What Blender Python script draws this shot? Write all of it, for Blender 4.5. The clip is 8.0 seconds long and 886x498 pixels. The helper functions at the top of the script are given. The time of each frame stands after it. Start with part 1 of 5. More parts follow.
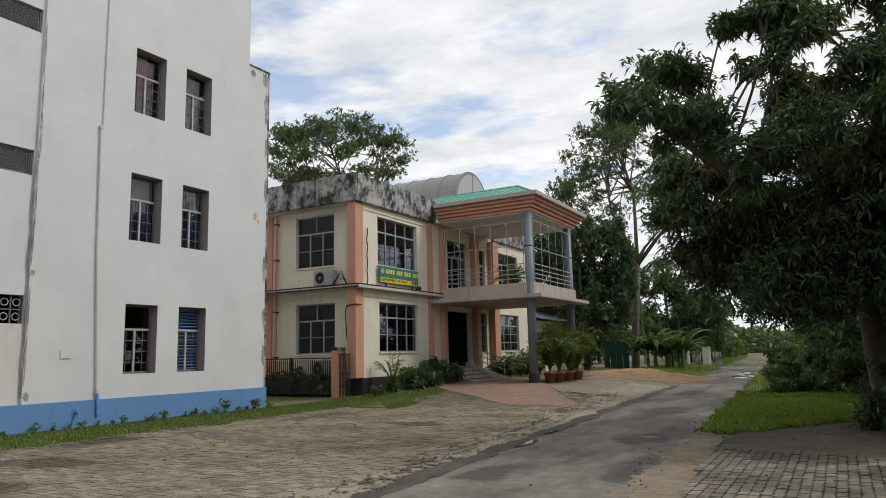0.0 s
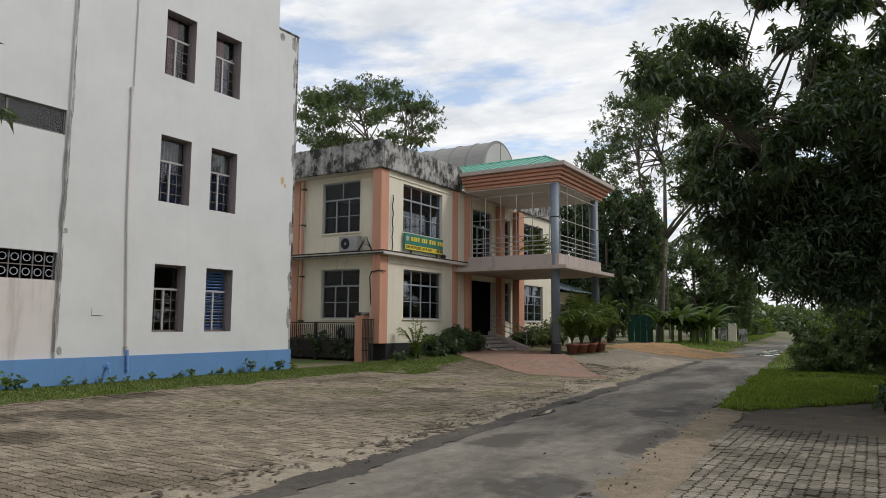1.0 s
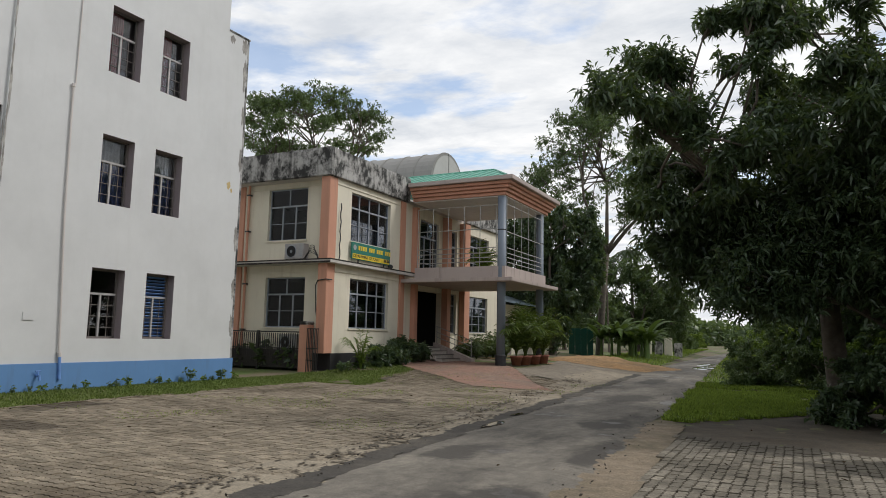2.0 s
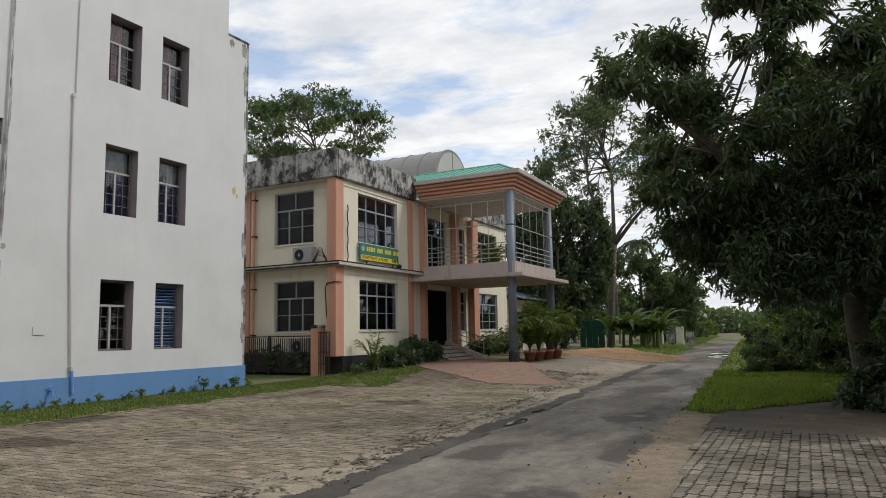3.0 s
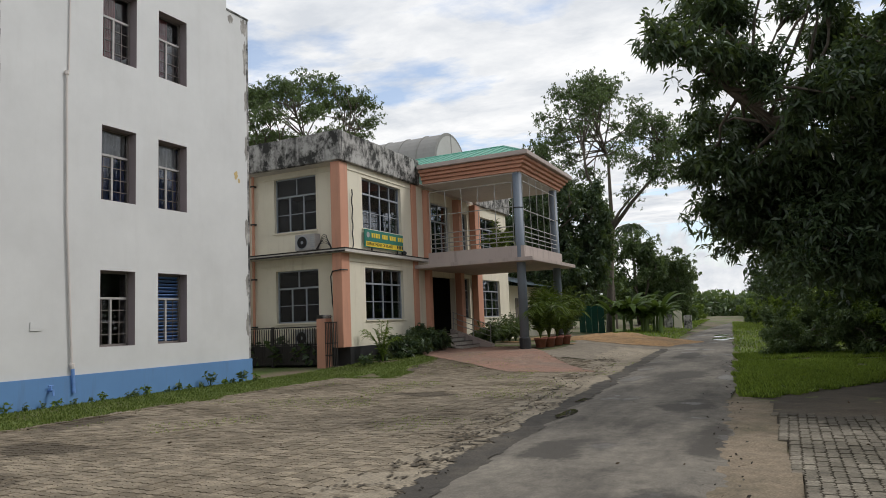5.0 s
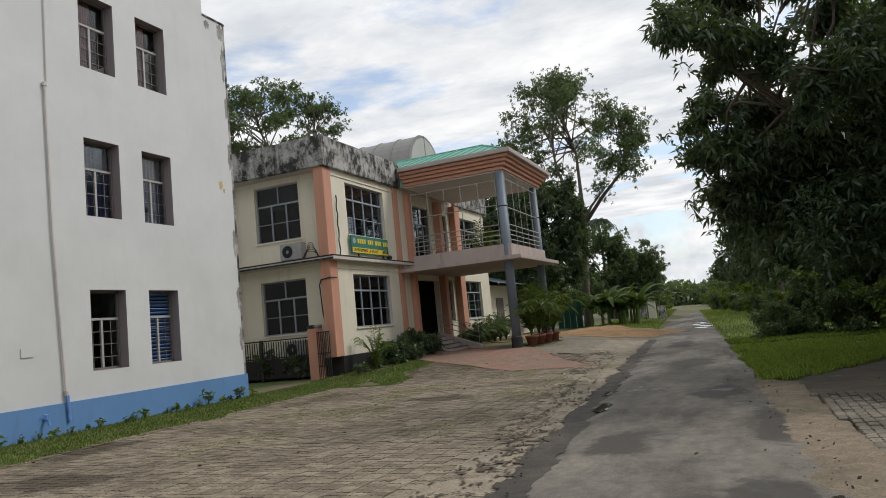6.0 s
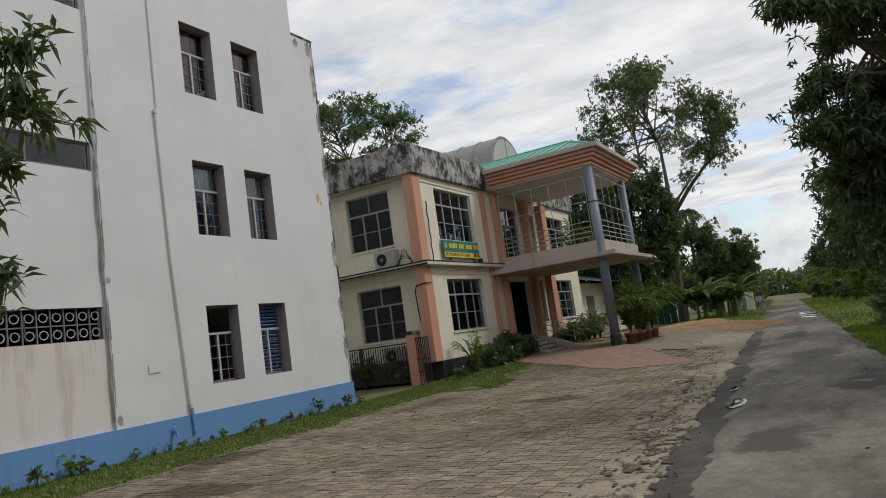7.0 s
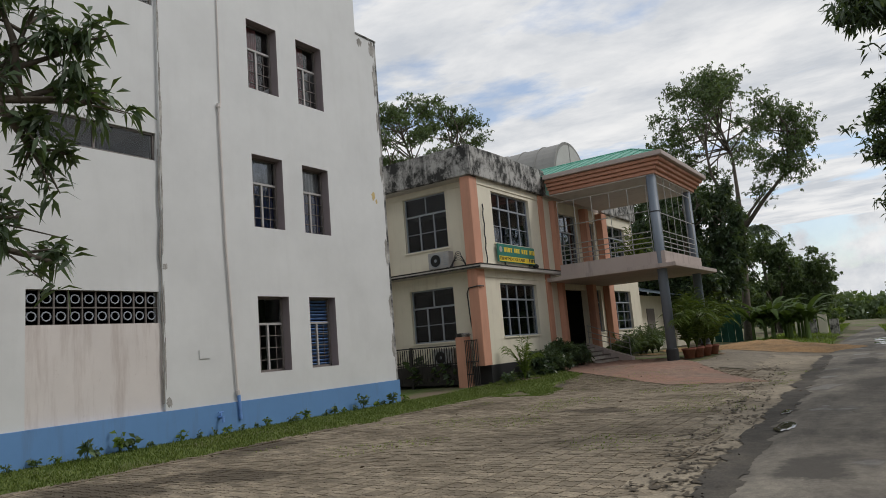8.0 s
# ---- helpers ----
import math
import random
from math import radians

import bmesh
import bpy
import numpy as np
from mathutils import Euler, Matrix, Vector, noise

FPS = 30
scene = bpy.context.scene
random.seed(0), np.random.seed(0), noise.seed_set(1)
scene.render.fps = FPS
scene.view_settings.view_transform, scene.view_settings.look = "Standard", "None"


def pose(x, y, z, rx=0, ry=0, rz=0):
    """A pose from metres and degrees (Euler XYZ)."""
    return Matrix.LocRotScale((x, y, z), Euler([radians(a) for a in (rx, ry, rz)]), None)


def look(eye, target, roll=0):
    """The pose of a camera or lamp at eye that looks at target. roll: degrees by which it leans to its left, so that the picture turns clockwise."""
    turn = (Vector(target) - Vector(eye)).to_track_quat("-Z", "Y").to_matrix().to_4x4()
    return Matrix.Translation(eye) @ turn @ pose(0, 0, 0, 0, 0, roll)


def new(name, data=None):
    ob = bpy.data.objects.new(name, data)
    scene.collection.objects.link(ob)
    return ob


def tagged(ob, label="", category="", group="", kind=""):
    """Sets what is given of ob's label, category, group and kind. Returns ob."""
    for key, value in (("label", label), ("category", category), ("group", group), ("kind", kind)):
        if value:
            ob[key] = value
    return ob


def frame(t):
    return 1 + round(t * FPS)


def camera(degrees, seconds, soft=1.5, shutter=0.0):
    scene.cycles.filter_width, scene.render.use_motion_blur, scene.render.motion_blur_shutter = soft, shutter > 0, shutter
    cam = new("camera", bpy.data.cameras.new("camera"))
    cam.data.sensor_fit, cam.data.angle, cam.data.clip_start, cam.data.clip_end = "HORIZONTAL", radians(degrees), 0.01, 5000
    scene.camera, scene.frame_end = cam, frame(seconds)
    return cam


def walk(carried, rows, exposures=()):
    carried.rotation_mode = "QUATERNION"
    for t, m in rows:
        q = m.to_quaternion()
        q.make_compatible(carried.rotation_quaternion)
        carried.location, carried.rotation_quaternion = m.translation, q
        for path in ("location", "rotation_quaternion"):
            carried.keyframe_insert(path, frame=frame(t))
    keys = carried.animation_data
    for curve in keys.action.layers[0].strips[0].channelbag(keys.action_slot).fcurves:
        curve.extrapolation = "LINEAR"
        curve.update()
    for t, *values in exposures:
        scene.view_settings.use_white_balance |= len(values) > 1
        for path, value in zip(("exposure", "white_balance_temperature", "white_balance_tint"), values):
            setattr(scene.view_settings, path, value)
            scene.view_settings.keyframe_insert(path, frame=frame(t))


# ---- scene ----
cam = camera(65.3, 8.0, 0.9)
PATH = [
    (0, (2.482, 3.912, 1.487), (1.507, 5.632, 1.789), -1.4),
    (0.5, (2.511, 3.912, 1.502), (1.519, 5.631, 1.753), -0.7),
    (1, (2.546, 3.931, 1.48), (1.498, 5.621, 1.693), 0.4),
    (1.5, (2.49, 3.902, 1.48), (1.529, 5.635, 1.748), 1.5),
    (2, (2.387, 3.861, 1.474), (1.484, 5.628, 1.72), 1.2),
    (3.5, (1.892, 4.137, 1.483), (0.946, 5.886, 1.699), -2.5),
    (4, (1.581, 4.267, 1.428), (0.557, 5.982, 1.536), -2.2),
    (4.5, (1.275, 4.29, 1.493), (0.361, 6.063, 1.642), -1.5),
    (5, (0.899, 4.39, 1.472), (0.027, 6.178, 1.68), -2.3),
    (6.5, (-0.516, 4.193, 1.49), (-1.259, 6.038, 1.702), -6.5),
    (7, (-0.66, 4.137, 1.514), (-1.62, 5.873, 1.763), -8.1),
    (7.5, (-0.532, 4.299, 1.472), (-1.506, 6.026, 1.732), -0.8),
    (8, (-0.422, 4.367, 1.435), (-1.536, 6.004, 1.716), -4.7),
]
walk(cam, [(t, look(eye, target, roll)) for t, eye, target, roll in PATH], [(0, 0.0), (5.0, 0.0), (6.5, -0.12), (7.0, -0.22), (8.0, -0.25)])
# ---- world and light ----
SUN_AZ, SUN_EL = radians(62), radians(46)
world = bpy.data.worlds.new("sky")
scene.world = world
world.use_nodes = True
wn, wl = world.node_tree.nodes, world.node_tree.links
wn.clear()
w_out = wn.new("ShaderNodeOutputWorld")
w_bg = wn.new("ShaderNodeBackground")
w_sky = wn.new("ShaderNodeTexSky")
w_sky.sky_type = "NISHITA"
w_sky.sun_disc = False
w_sky.sun_elevation, w_sky.sun_rotation = SUN_EL, SUN_AZ
w_sky.air_density, w_sky.dust_density = 1.0, 1.5
w_tc = wn.new("ShaderNodeTexCoord")
w_sep = wn.new("ShaderNodeSeparateXYZ")
w_max = wn.new("ShaderNodeMath")
w_max.operation, w_max.inputs[1].default_value = "MAXIMUM", 0.12
w_div = wn.new("ShaderNodeVectorMath")
w_div.operation = "DIVIDE"
w_comb = wn.new("ShaderNodeCombineXYZ")
w_map = wn.new("ShaderNodeMapping")
w_map.inputs["Scale"].default_value = (0.8, 1.0, 1.0)
w_map.inputs["Rotation"].default_value = (0, 0, radians(22))
w_map.inputs["Location"].default_value = (0.3, 1.7, 0)
w_n1 = wn.new("ShaderNodeTexNoise")
w_n1.inputs["Scale"].default_value = 1.25
w_n1.inputs["Detail"].default_value = 9
w_n1.inputs["Roughness"].default_value = 0.56
w_n1.inputs["Distortion"].default_value = 0.1
w_cover = wn.new("ShaderNodeValToRGB")
w_cover.color_ramp.elements[0].position, w_cover.color_ramp.elements[0].color = 0.36, (0.25, 0.25, 0.25, 1)
w_cover.color_ramp.elements[1].position, w_cover.color_ramp.elements[1].color = 0.45, (1, 1, 1, 1)
w_n2 = wn.new("ShaderNodeTexNoise")
w_n2.inputs["Scale"].default_value = 1.9
w_n2.inputs["Detail"].default_value = 8
w_n2.inputs["Roughness"].default_value = 0.6
w_n2.inputs["Distortion"].default_value = 0.15
w_tone = wn.new("ShaderNodeValToRGB")
w_tone.color_ramp.elements[0].position, w_tone.color_ramp.elements[0].color = 0.36, (8.2, 8.6, 9.2, 1)
w_tone.color_ramp.elements[1].position, w_tone.color_ramp.elements[1].color = 0.62, (12.2, 12.2, 12.2, 1)
w_mix = wn.new("ShaderNodeMix")
w_mix.data_type = "RGBA"
wl.new(w_tc.outputs["Generated"], w_sep.inputs[0])
wl.new(w_sep.outputs["Z"], w_max.inputs[0])
for i in range(3):
    wl.new(w_max.outputs[0], w_comb.inputs[i])
wl.new(w_tc.outputs["Generated"], w_div.inputs[0])
wl.new(w_comb.outputs[0], w_div.inputs[1])
wl.new(w_div.outputs[0], w_map.inputs[0])
wl.new(w_map.outputs[0], w_n1.inputs["Vector"])
wl.new(w_map.outputs[0], w_n2.inputs["Vector"])
wl.new(w_n1.outputs["Fac"], w_cover.inputs[0])
wl.new(w_n2.outputs["Fac"], w_tone.inputs[0])
wl.new(w_cover.outputs[0], w_mix.inputs["Factor"])
w_gain = wn.new("ShaderNodeVectorMath")
w_gain.operation, w_gain.inputs["Scale"].default_value = "SCALE", 2.4
wl.new(w_sky.outputs[0], w_gain.inputs[0])
wl.new(w_gain.outputs[0], w_mix.inputs["A"])
wl.new(w_tone.outputs[0], w_mix.inputs["B"])
wl.new(w_mix.outputs["Result"], w_bg.inputs[0])
w_bg.inputs[1].default_value = 0.085
wl.new(w_bg.outputs[0], w_out.inputs[0])

sun = new("sun", bpy.data.lights.new("sun", "SUN"))
sun.data.energy, sun.data.angle, sun.data.color = 1.4, radians(14), (1.0, 0.97, 0.93)
sun.matrix_world = look((60 * math.sin(SUN_AZ), 60 * math.cos(SUN_AZ), 60 * math.tan(SUN_EL)), (0, 0, 0))
scene.view_settings.exposure = 0.0


# ---- materials ----
def ramp(nt, src, stops):
    r = nt.nodes.new("ShaderNodeValToRGB")
    els = r.color_ramp.elements
    while len(els) < len(stops):
        els.new(0.5)
    for e, (p, c) in zip(els, stops):
        e.position, e.color = p, (*c, 1) if len(c) == 3 else c
    nt.links.new(src, r.inputs[0])
    return r.outputs[0]


def noise_at(nt, scale, detail=6, rough=0.6, stretch=(1, 1, 1), coord="Object", shift=(0, 0, 0)):
    tc = nt.nodes.new("ShaderNodeTexCoord")
    mp = nt.nodes.new("ShaderNodeMapping")
    mp.inputs["Scale"].default_value = stretch
    mp.inputs["Location"].default_value = shift
    n = nt.nodes.new("ShaderNodeTexNoise")
    n.inputs["Scale"].default_value, n.inputs["Detail"].default_value, n.inputs["Roughness"].default_value = scale, detail, rough
    nt.links.new(tc.outputs[coord], mp.inputs[0])
    nt.links.new(mp.outputs[0], n.inputs["Vector"])
    return n.outputs["Fac"]


def mixed(nt, fac, a, b, mode="MIX"):
    m = nt.nodes.new("ShaderNodeMix")
    m.data_type, m.blend_type = "RGBA", mode
    for sock, v in ((m.inputs["Factor"], fac), (m.inputs["A"], a), (m.inputs["B"], b)):
        if isinstance(v, (int, float)):
            sock.default_value = v
        elif isinstance(v, tuple):
            sock.default_value = (*v, 1)
        else:
            nt.links.new(v, sock)
    return m.outputs["Result"]


def material(name, rough=0.8, metal=0.0, spec=0.5):
    m = bpy.data.materials.new(name)
    m.use_nodes = True
    b = m.node_tree.nodes["Principled BSDF"]
    b.inputs["Roughness"].default_value = rough
    b.inputs["Metallic"].default_value = metal
    b.inputs["Specular IOR Level"].default_value = spec
    return m, m.node_tree, b


def bumped(nt, b, height, strength=0.3, dist=0.02):
    n = nt.nodes.new("ShaderNodeBump")
    n.inputs["Strength"].default_value, n.inputs["Distance"].default_value = strength, dist
    nt.links.new(height, n.inputs["Height"])
    nt.links.new(n.outputs[0], b.inputs["Normal"])


def painted(name, colour, dirt=(0.25, 0.22, 0.19), amount=0.35, rough=0.75, grain=28, streak=True, bump=0.15):
    """Painted masonry or metal: blotches, vertical rain streaks and fine grain."""
    m, nt, b = material(name, rough)
    dark = tuple(c * 0.88 for c in colour)
    base = ramp(nt, noise_at(nt, 0.7, 8, 0.65), [(0.3, dark), (0.7, colour)])
    if streak:
        s = noise_at(nt, 1.5, 8, 0.7, (2.2, 2.2, 0.22))
        fac = ramp(nt, s, [(0.52, (0, 0, 0)), (0.82, (amount, amount, amount))])
        base = mixed(nt, fac, base, dirt)
    spots = ramp(nt, noise_at(nt, 6, 10, 0.75), [(0.62, (0, 0, 0)), (0.75, (amount * 0.6,) * 3)])
    base = mixed(nt, spots, base, dirt)
    nt.links.new(base, b.inputs["Base Color"])
    bumped(nt, b, noise_at(nt, grain, 6, 0.7), bump, 0.01)
    return m


def plain(name, colour, rough=0.6, metal=0.0, vary=0.15, scale=8, bump=0.0, spec=0.5):
    m, nt, b = material(name, rough, metal, spec)
    lo = tuple(c * (1 - vary) for c in colour)
    hi = tuple(min(1, c * (1 + vary)) for c in colour)
    nt.links.new(ramp(nt, noise_at(nt, scale, 6, 0.65), [(0.3, lo), (0.7, hi)]), b.inputs["Base Color"])
    if bump:
        bumped(nt, b, noise_at(nt, scale * 4, 6, 0.7), bump, 0.01)
    return m


def foliage(name, dark, light, rough=0.5, thin=0.25, spec=0.28):
    """Leaves: colour differs from leaf to leaf, some light passes through."""
    m, nt, b = material(name, rough, 0, spec)
    g = nt.nodes.new("ShaderNodeNewGeometry")
    col = ramp(nt, g.outputs["Random Per Island"], [(0.0, dark), (0.75, light), (1.0, tuple(c * 1.25 for c in light))])
    col = mixed(nt, ramp(nt, noise_at(nt, 0.5, 3), [(0.35, (0.25,) * 3), (0.7, (0, 0, 0))]), col, dark)
    nt.links.new(col, b.inputs["Base Color"])
    tr = nt.nodes.new("ShaderNodeBsdfTranslucent")
    nt.links.new(mixed(nt, 0.6, col, (0.16, 0.22, 0.02)), tr.inputs[0])
    mx = nt.nodes.new("ShaderNodeMixShader")
    mx.inputs[0].default_value = thin
    nt.links.new(b.outputs[0], mx.inputs[1])
    nt.links.new(tr.outputs[0], mx.inputs[2])
    nt.links.new(mx.outputs[0], nt.nodes["Material Output"].inputs[0])
    return m


def mildewed(name, clean, black, low, high):
    """Rain-blackened concrete: pale patches left between black growth."""
    m, nt, b = material(name, 0.92)
    n = noise_at(nt, 2.3, 11, 0.74, (1, 1, 0.8))
    s = noise_at(nt, 2.2, 9, 0.7, (2.5, 2.5, 0.3), shift=(4, 2, 1))
    col = ramp(nt, n, [(low, black), ((low + high) / 2, tuple(c * 0.55 for c in clean)), (high, clean)])
    col = mixed(nt, ramp(nt, s, [(0.5, (0, 0, 0)), (0.68, (0.7, 0.7, 0.7))]), col, black)
    nt.links.new(col, b.inputs["Base Color"])
    bumped(nt, b, n, 0.5, 0.02)
    return m


WHITE = painted("white_limewash", (0.65, 0.655, 0.65), (0.36, 0.34, 0.31), 0.13)
FLAKE = mildewed("peeled_render", (0.47, 0.45, 0.42), (0.2, 0.18, 0.16), 0.35, 0.62)
PINKISH = painted("stained_limewash", (0.66, 0.61, 0.58), (0.30, 0.22, 0.19), 0.75)
BLUE = painted("blue_plinth_paint", (0.12, 0.26, 0.50), (0.10, 0.12, 0.15), 0.5)
CREAM = painted("cream_wall_paint", (0.76, 0.71, 0.575), (0.33, 0.26, 0.19), 0.42)
SALMON = painted("salmon_paint", (0.60, 0.305, 0.205), (0.25, 0.16, 0.12), 0.6)
SOFFIT = painted("grey_white_soffit_paint", (0.58, 0.55, 0.51), (0.2, 0.18, 0.16), 0.45)
GROWTH = mildewed("black_growth", (0.2, 0.17, 0.14), (0.022, 0.02, 0.018), 0.5, 0.75)
PINKCON = painted("pinkish_grey_concrete_paint", (0.46, 0.385, 0.35), (0.17, 0.145, 0.13), 0.8)
MILDEW = mildewed("mildewed_concrete", (0.42, 0.41, 0.39), (0.03, 0.03, 0.028), 0.43, 0.57)
COLUMN = painted("blue_grey_column_paint", (0.17, 0.205, 0.25), (0.09, 0.09, 0.1), 0.35, 0.5)
BLACK = plain("black_paint", (0.02, 0.02, 0.022), 0.6)
IRON = plain("dark_iron", (0.035, 0.032, 0.03), 0.6, 0.3)
STEEL = plain("grey_steel_rail", (0.42, 0.42, 0.40), 0.4, 0.5)
FRAMEGREY = plain("grey_window_paint", (0.29, 0.32, 0.36), 0.5)
FRAMEBROWN = plain("dark_brown_window_paint", (0.16, 0.14, 0.13), 0.6)
FRAMEWHITE = plain("pale_window_bar_paint", (0.38, 0.37, 0.36), 0.5)
ROOFGREEN = painted("green_sheet_roof", (0.11, 0.36, 0.27), (0.12, 0.2, 0.16), 0.4, 0.5)
ROOFGREY = painted("weathered_grey_sheet", (0.25, 0.245, 0.23), (0.14, 0.13, 0.12), 0.5, 0.6)
# near-black colour carries the dimness of the rooms behind the glass
ROOMSHADE = plain("near_black_room_shade", (0.045, 0.043, 0.04), 0.9)
CURTAINBLUE = plain("blue_curtain", (0.09, 0.13, 0.32), 0.9, 0, 0.35, 5)
CURTAINRED = plain("dusty_red_curtain", (0.5, 0.2, 0.2), 0.9, 0, 0.3, 5)
CURTAINPALE = plain("pale_curtain", (0.5, 0.53, 0.55), 0.9, 0, 0.25, 5)
SHUTTERBLUE = plain("blue_louvre_paint", (0.13, 0.26, 0.56), 0.5, 0, 0.2)
BARK = plain("grey_brown_bark", (0.12, 0.10, 0.08), 0.95, 0, 0.4, 6, 0.8)
LEAFMANGO = foliage("mango_leaves", (0.024, 0.046, 0.023), (0.085, 0.13, 0.066), 0.34, 0.32, 0.5)
LEAFTREE = foliage("tree_leaves", (0.05, 0.085, 0.036), (0.14, 0.195, 0.09), 0.42, 0.35, 0.4)
LEAFBRIGHT = foliage("bright_leaves", (0.07, 0.13, 0.02), (0.20, 0.27, 0.05), 0.45, 0.35)
LEAFPALM = foliage("palm_leaflets", (0.04, 0.075, 0.015), (0.13, 0.18, 0.04), 0.42, 0.3)
LEAFBANANA = foliage("banana_leaves", (0.12, 0.20, 0.05), (0.25, 0.35, 0.13), 0.4, 0.35)
GRASSMAT = foliage("grass_blades", (0.06, 0.105, 0.015), (0.30, 0.40, 0.06), 0.6, 0.3)
STRIPGRASS = foliage("strip_grass_blades", (0.07, 0.11, 0.02), (0.16, 0.20, 0.05), 0.6, 0.25)
TERRACOTTA = plain("terracotta", (0.24, 0.085, 0.055), 0.85, 0, 0.25)


def glass_mat(name, tint, rough, ior=1.45):
    m, nt, b = material(name, rough)
    b.inputs["Base Color"].default_value = (*tint, 1)
    b.inputs["Transmission Weight"].default_value = 1.0
    b.inputs["IOR"].default_value = ior
    return m


GLASS = glass_mat("window_glass", (0.85, 0.87, 0.9), 0.02)
TINTED = glass_mat("blue_tinted_glass", (0.26, 0.34, 0.48), 0.02, 1.7)
SMOKED = glass_mat("smoky_glass", (0.34, 0.37, 0.42), 0.03, 1.4)


# ---- helpers of this scene ----
def finish(name, bm, mat, parent=None, smooth=False):
    me = bpy.data.meshes.new(name)
    bm.normal_update()
    bm.to_mesh(me)
    bm.free()
    if smooth:
        me.shade_smooth()
    for mm in mat if isinstance(mat, (list, tuple)) else (mat,):
        me.materials.append(mm)
    ob = new(name, me)
    ob.parent = parent
    return ob


def part(name, bm, mat, parent, label="", smooth=False):
    ob = finish(name, bm, mat, parent, smooth)
    return tagged(ob, label) if label else ob


def empty(name, at=(0, 0, 0)):
    ob = new(name)
    ob.location = at
    ob.empty_display_size = 0.2
    return ob


def box(bm, x0, x1, y0, y1, z0, z1, bevel=0.0):
    r = bmesh.ops.create_cube(bm, size=1)
    bmesh.ops.scale(bm, vec=(x1 - x0, y1 - y0, z1 - z0), verts=r["verts"])
    bmesh.ops.translate(bm, vec=((x0 + x1) / 2, (y0 + y1) / 2, (z0 + z1) / 2), verts=r["verts"])
    if bevel:
        edges = list({e for v in r["verts"] for e in v.link_edges})
        bmesh.ops.bevel(bm, geom=edges, offset=bevel, segments=2, affect="EDGES", clamp_overlap=True)
    return bm


def boxed(*a):
    return box(bmesh.new(), *a)


def tube(bm, pts, radii, seg=8, cap=True):
    """A tapered tube along points."""
    rings = []
    pts = [Vector(p) for p in pts]
    if isinstance(radii, (int, float)):
        radii = [radii] * len(pts)
    side = None
    for i, p in enumerate(pts):
        d = (pts[min(i + 1, len(pts) - 1)] - pts[max(i - 1, 0)]).normalized()
        if side is None:
            side = d.orthogonal().normalized()
        side = (side - d * side.dot(d)).normalized()
        up = d.cross(side)
        rings.append([bm.verts.new(p + (side * math.cos(a) + up * math.sin(a)) * radii[i]) for a in [2 * math.pi * k / seg for k in range(seg)]])
    for a, b in zip(rings, rings[1:]):
        for k in range(seg):
            bm.faces.new((a[k], a[(k + 1) % seg], b[(k + 1) % seg], b[k]))
    if cap:
        bm.faces.new(rings[0][::-1])
        bm.faces.new(rings[-1])
    return bm


def lathe(bm, profile, at=(0, 0, 0), seg=16):
    rings = [[bm.verts.new((at[0] + r * math.cos(2 * math.pi * k / seg), at[1] + r * math.sin(2 * math.pi * k / seg), at[2] + z)) for k in range(seg)] for r, z in profile]
    for a, b in zip(rings, rings[1:]):
        for k in range(seg):
            bm.faces.new((a[k], a[(k + 1) % seg], b[(k + 1) % seg], b[k]))
    bm.faces.new(rings[0][::-1])
    bm.faces.new(rings[-1])
    return bm


def wall_mesh(u0, u1, z0, z1, holes, thick, place):
    """A wall with openings through it. place(u, d, z) gives the point d metres behind its face."""
    bm = bmesh.new()
    us = sorted({u0, u1, *[h[0] for h in holes], *[h[1] for h in holes]})
    zs = sorted({z0, z1, *[h[2] for h in holes], *[h[3] for h in holes]})
    vs = {}

    def v(i, j, d):
        if (i, j, d) not in vs:
            vs[i, j, d] = bm.verts.new(place(us[i], thick * d, zs[j]))
        return vs[i, j, d]

    def solid(i, j):
        if not (0 <= i < len(us) - 1 and 0 <= j < len(zs) - 1):
            return False
        u, z = (us[i] + us[i + 1]) / 2, (zs[j] + zs[j + 1]) / 2
        return not any(h[0] < u < h[1] and h[2] < z < h[3] for h in holes)

    for i in range(len(us) - 1):
        for j in range(len(zs) - 1):
            if not solid(i, j):
                continue
            bm.faces.new((v(i, j, 0), v(i + 1, j, 0), v(i + 1, j + 1, 0), v(i, j + 1, 0)))
            bm.faces.new((v(i, j, 1), v(i, j + 1, 1), v(i + 1, j + 1, 1), v(i + 1, j, 1)))
            for di, dj, a, b in ((-1, 0, (0, 1), (0, 0)), (1, 0, (1, 0), (1, 1)), (0, -1, (0, 0), (1, 0)), (0, 1, (1, 1), (0, 1))):
                if not solid(i + di, j + dj):
                    p, q = (i + a[0], j + a[1]), (i + b[0], j + b[1])
                    bm.faces.new((v(*p, 0), v(*p, 1), v(*q, 1), v(*q, 0)))
    bmesh.ops.recalc_face_normals(bm, faces=bm.faces)
    return bm


def on_x(x):
    return lambda u, d, z: (x - d, u, z)


def on_y(y):
    return lambda u, d, z: (u, y + d, z)


def bars(u0, u1, z0, z1, d0, d1, place, bm=None):
    bm = bm or bmesh.new()
    a, b = place(u0, d0, z0), place(u1, d1, z1)
    return box(bm, *[c for k in range(3) for c in sorted((a[k], b[k]))])


def ground_z(x, y):
    """The lie of the land: level road, rising gently to the entrance of the office."""
    a = min(1, max(0, (-3.6 - x) / 4.0)) * min(1, max(0, (y - 21.5) / 6.5))
    a = a * a * (3 - 2 * a)
    far = min(1, max(0, (y - 60) / 200.0))
    return 0.36 * a * (1 - far) + 0.10 * min(1, max(0, (-10.4 - x) / 1.5)) - 0.02


def road_mid(y):
    return -0.15 - 0.0635 * y
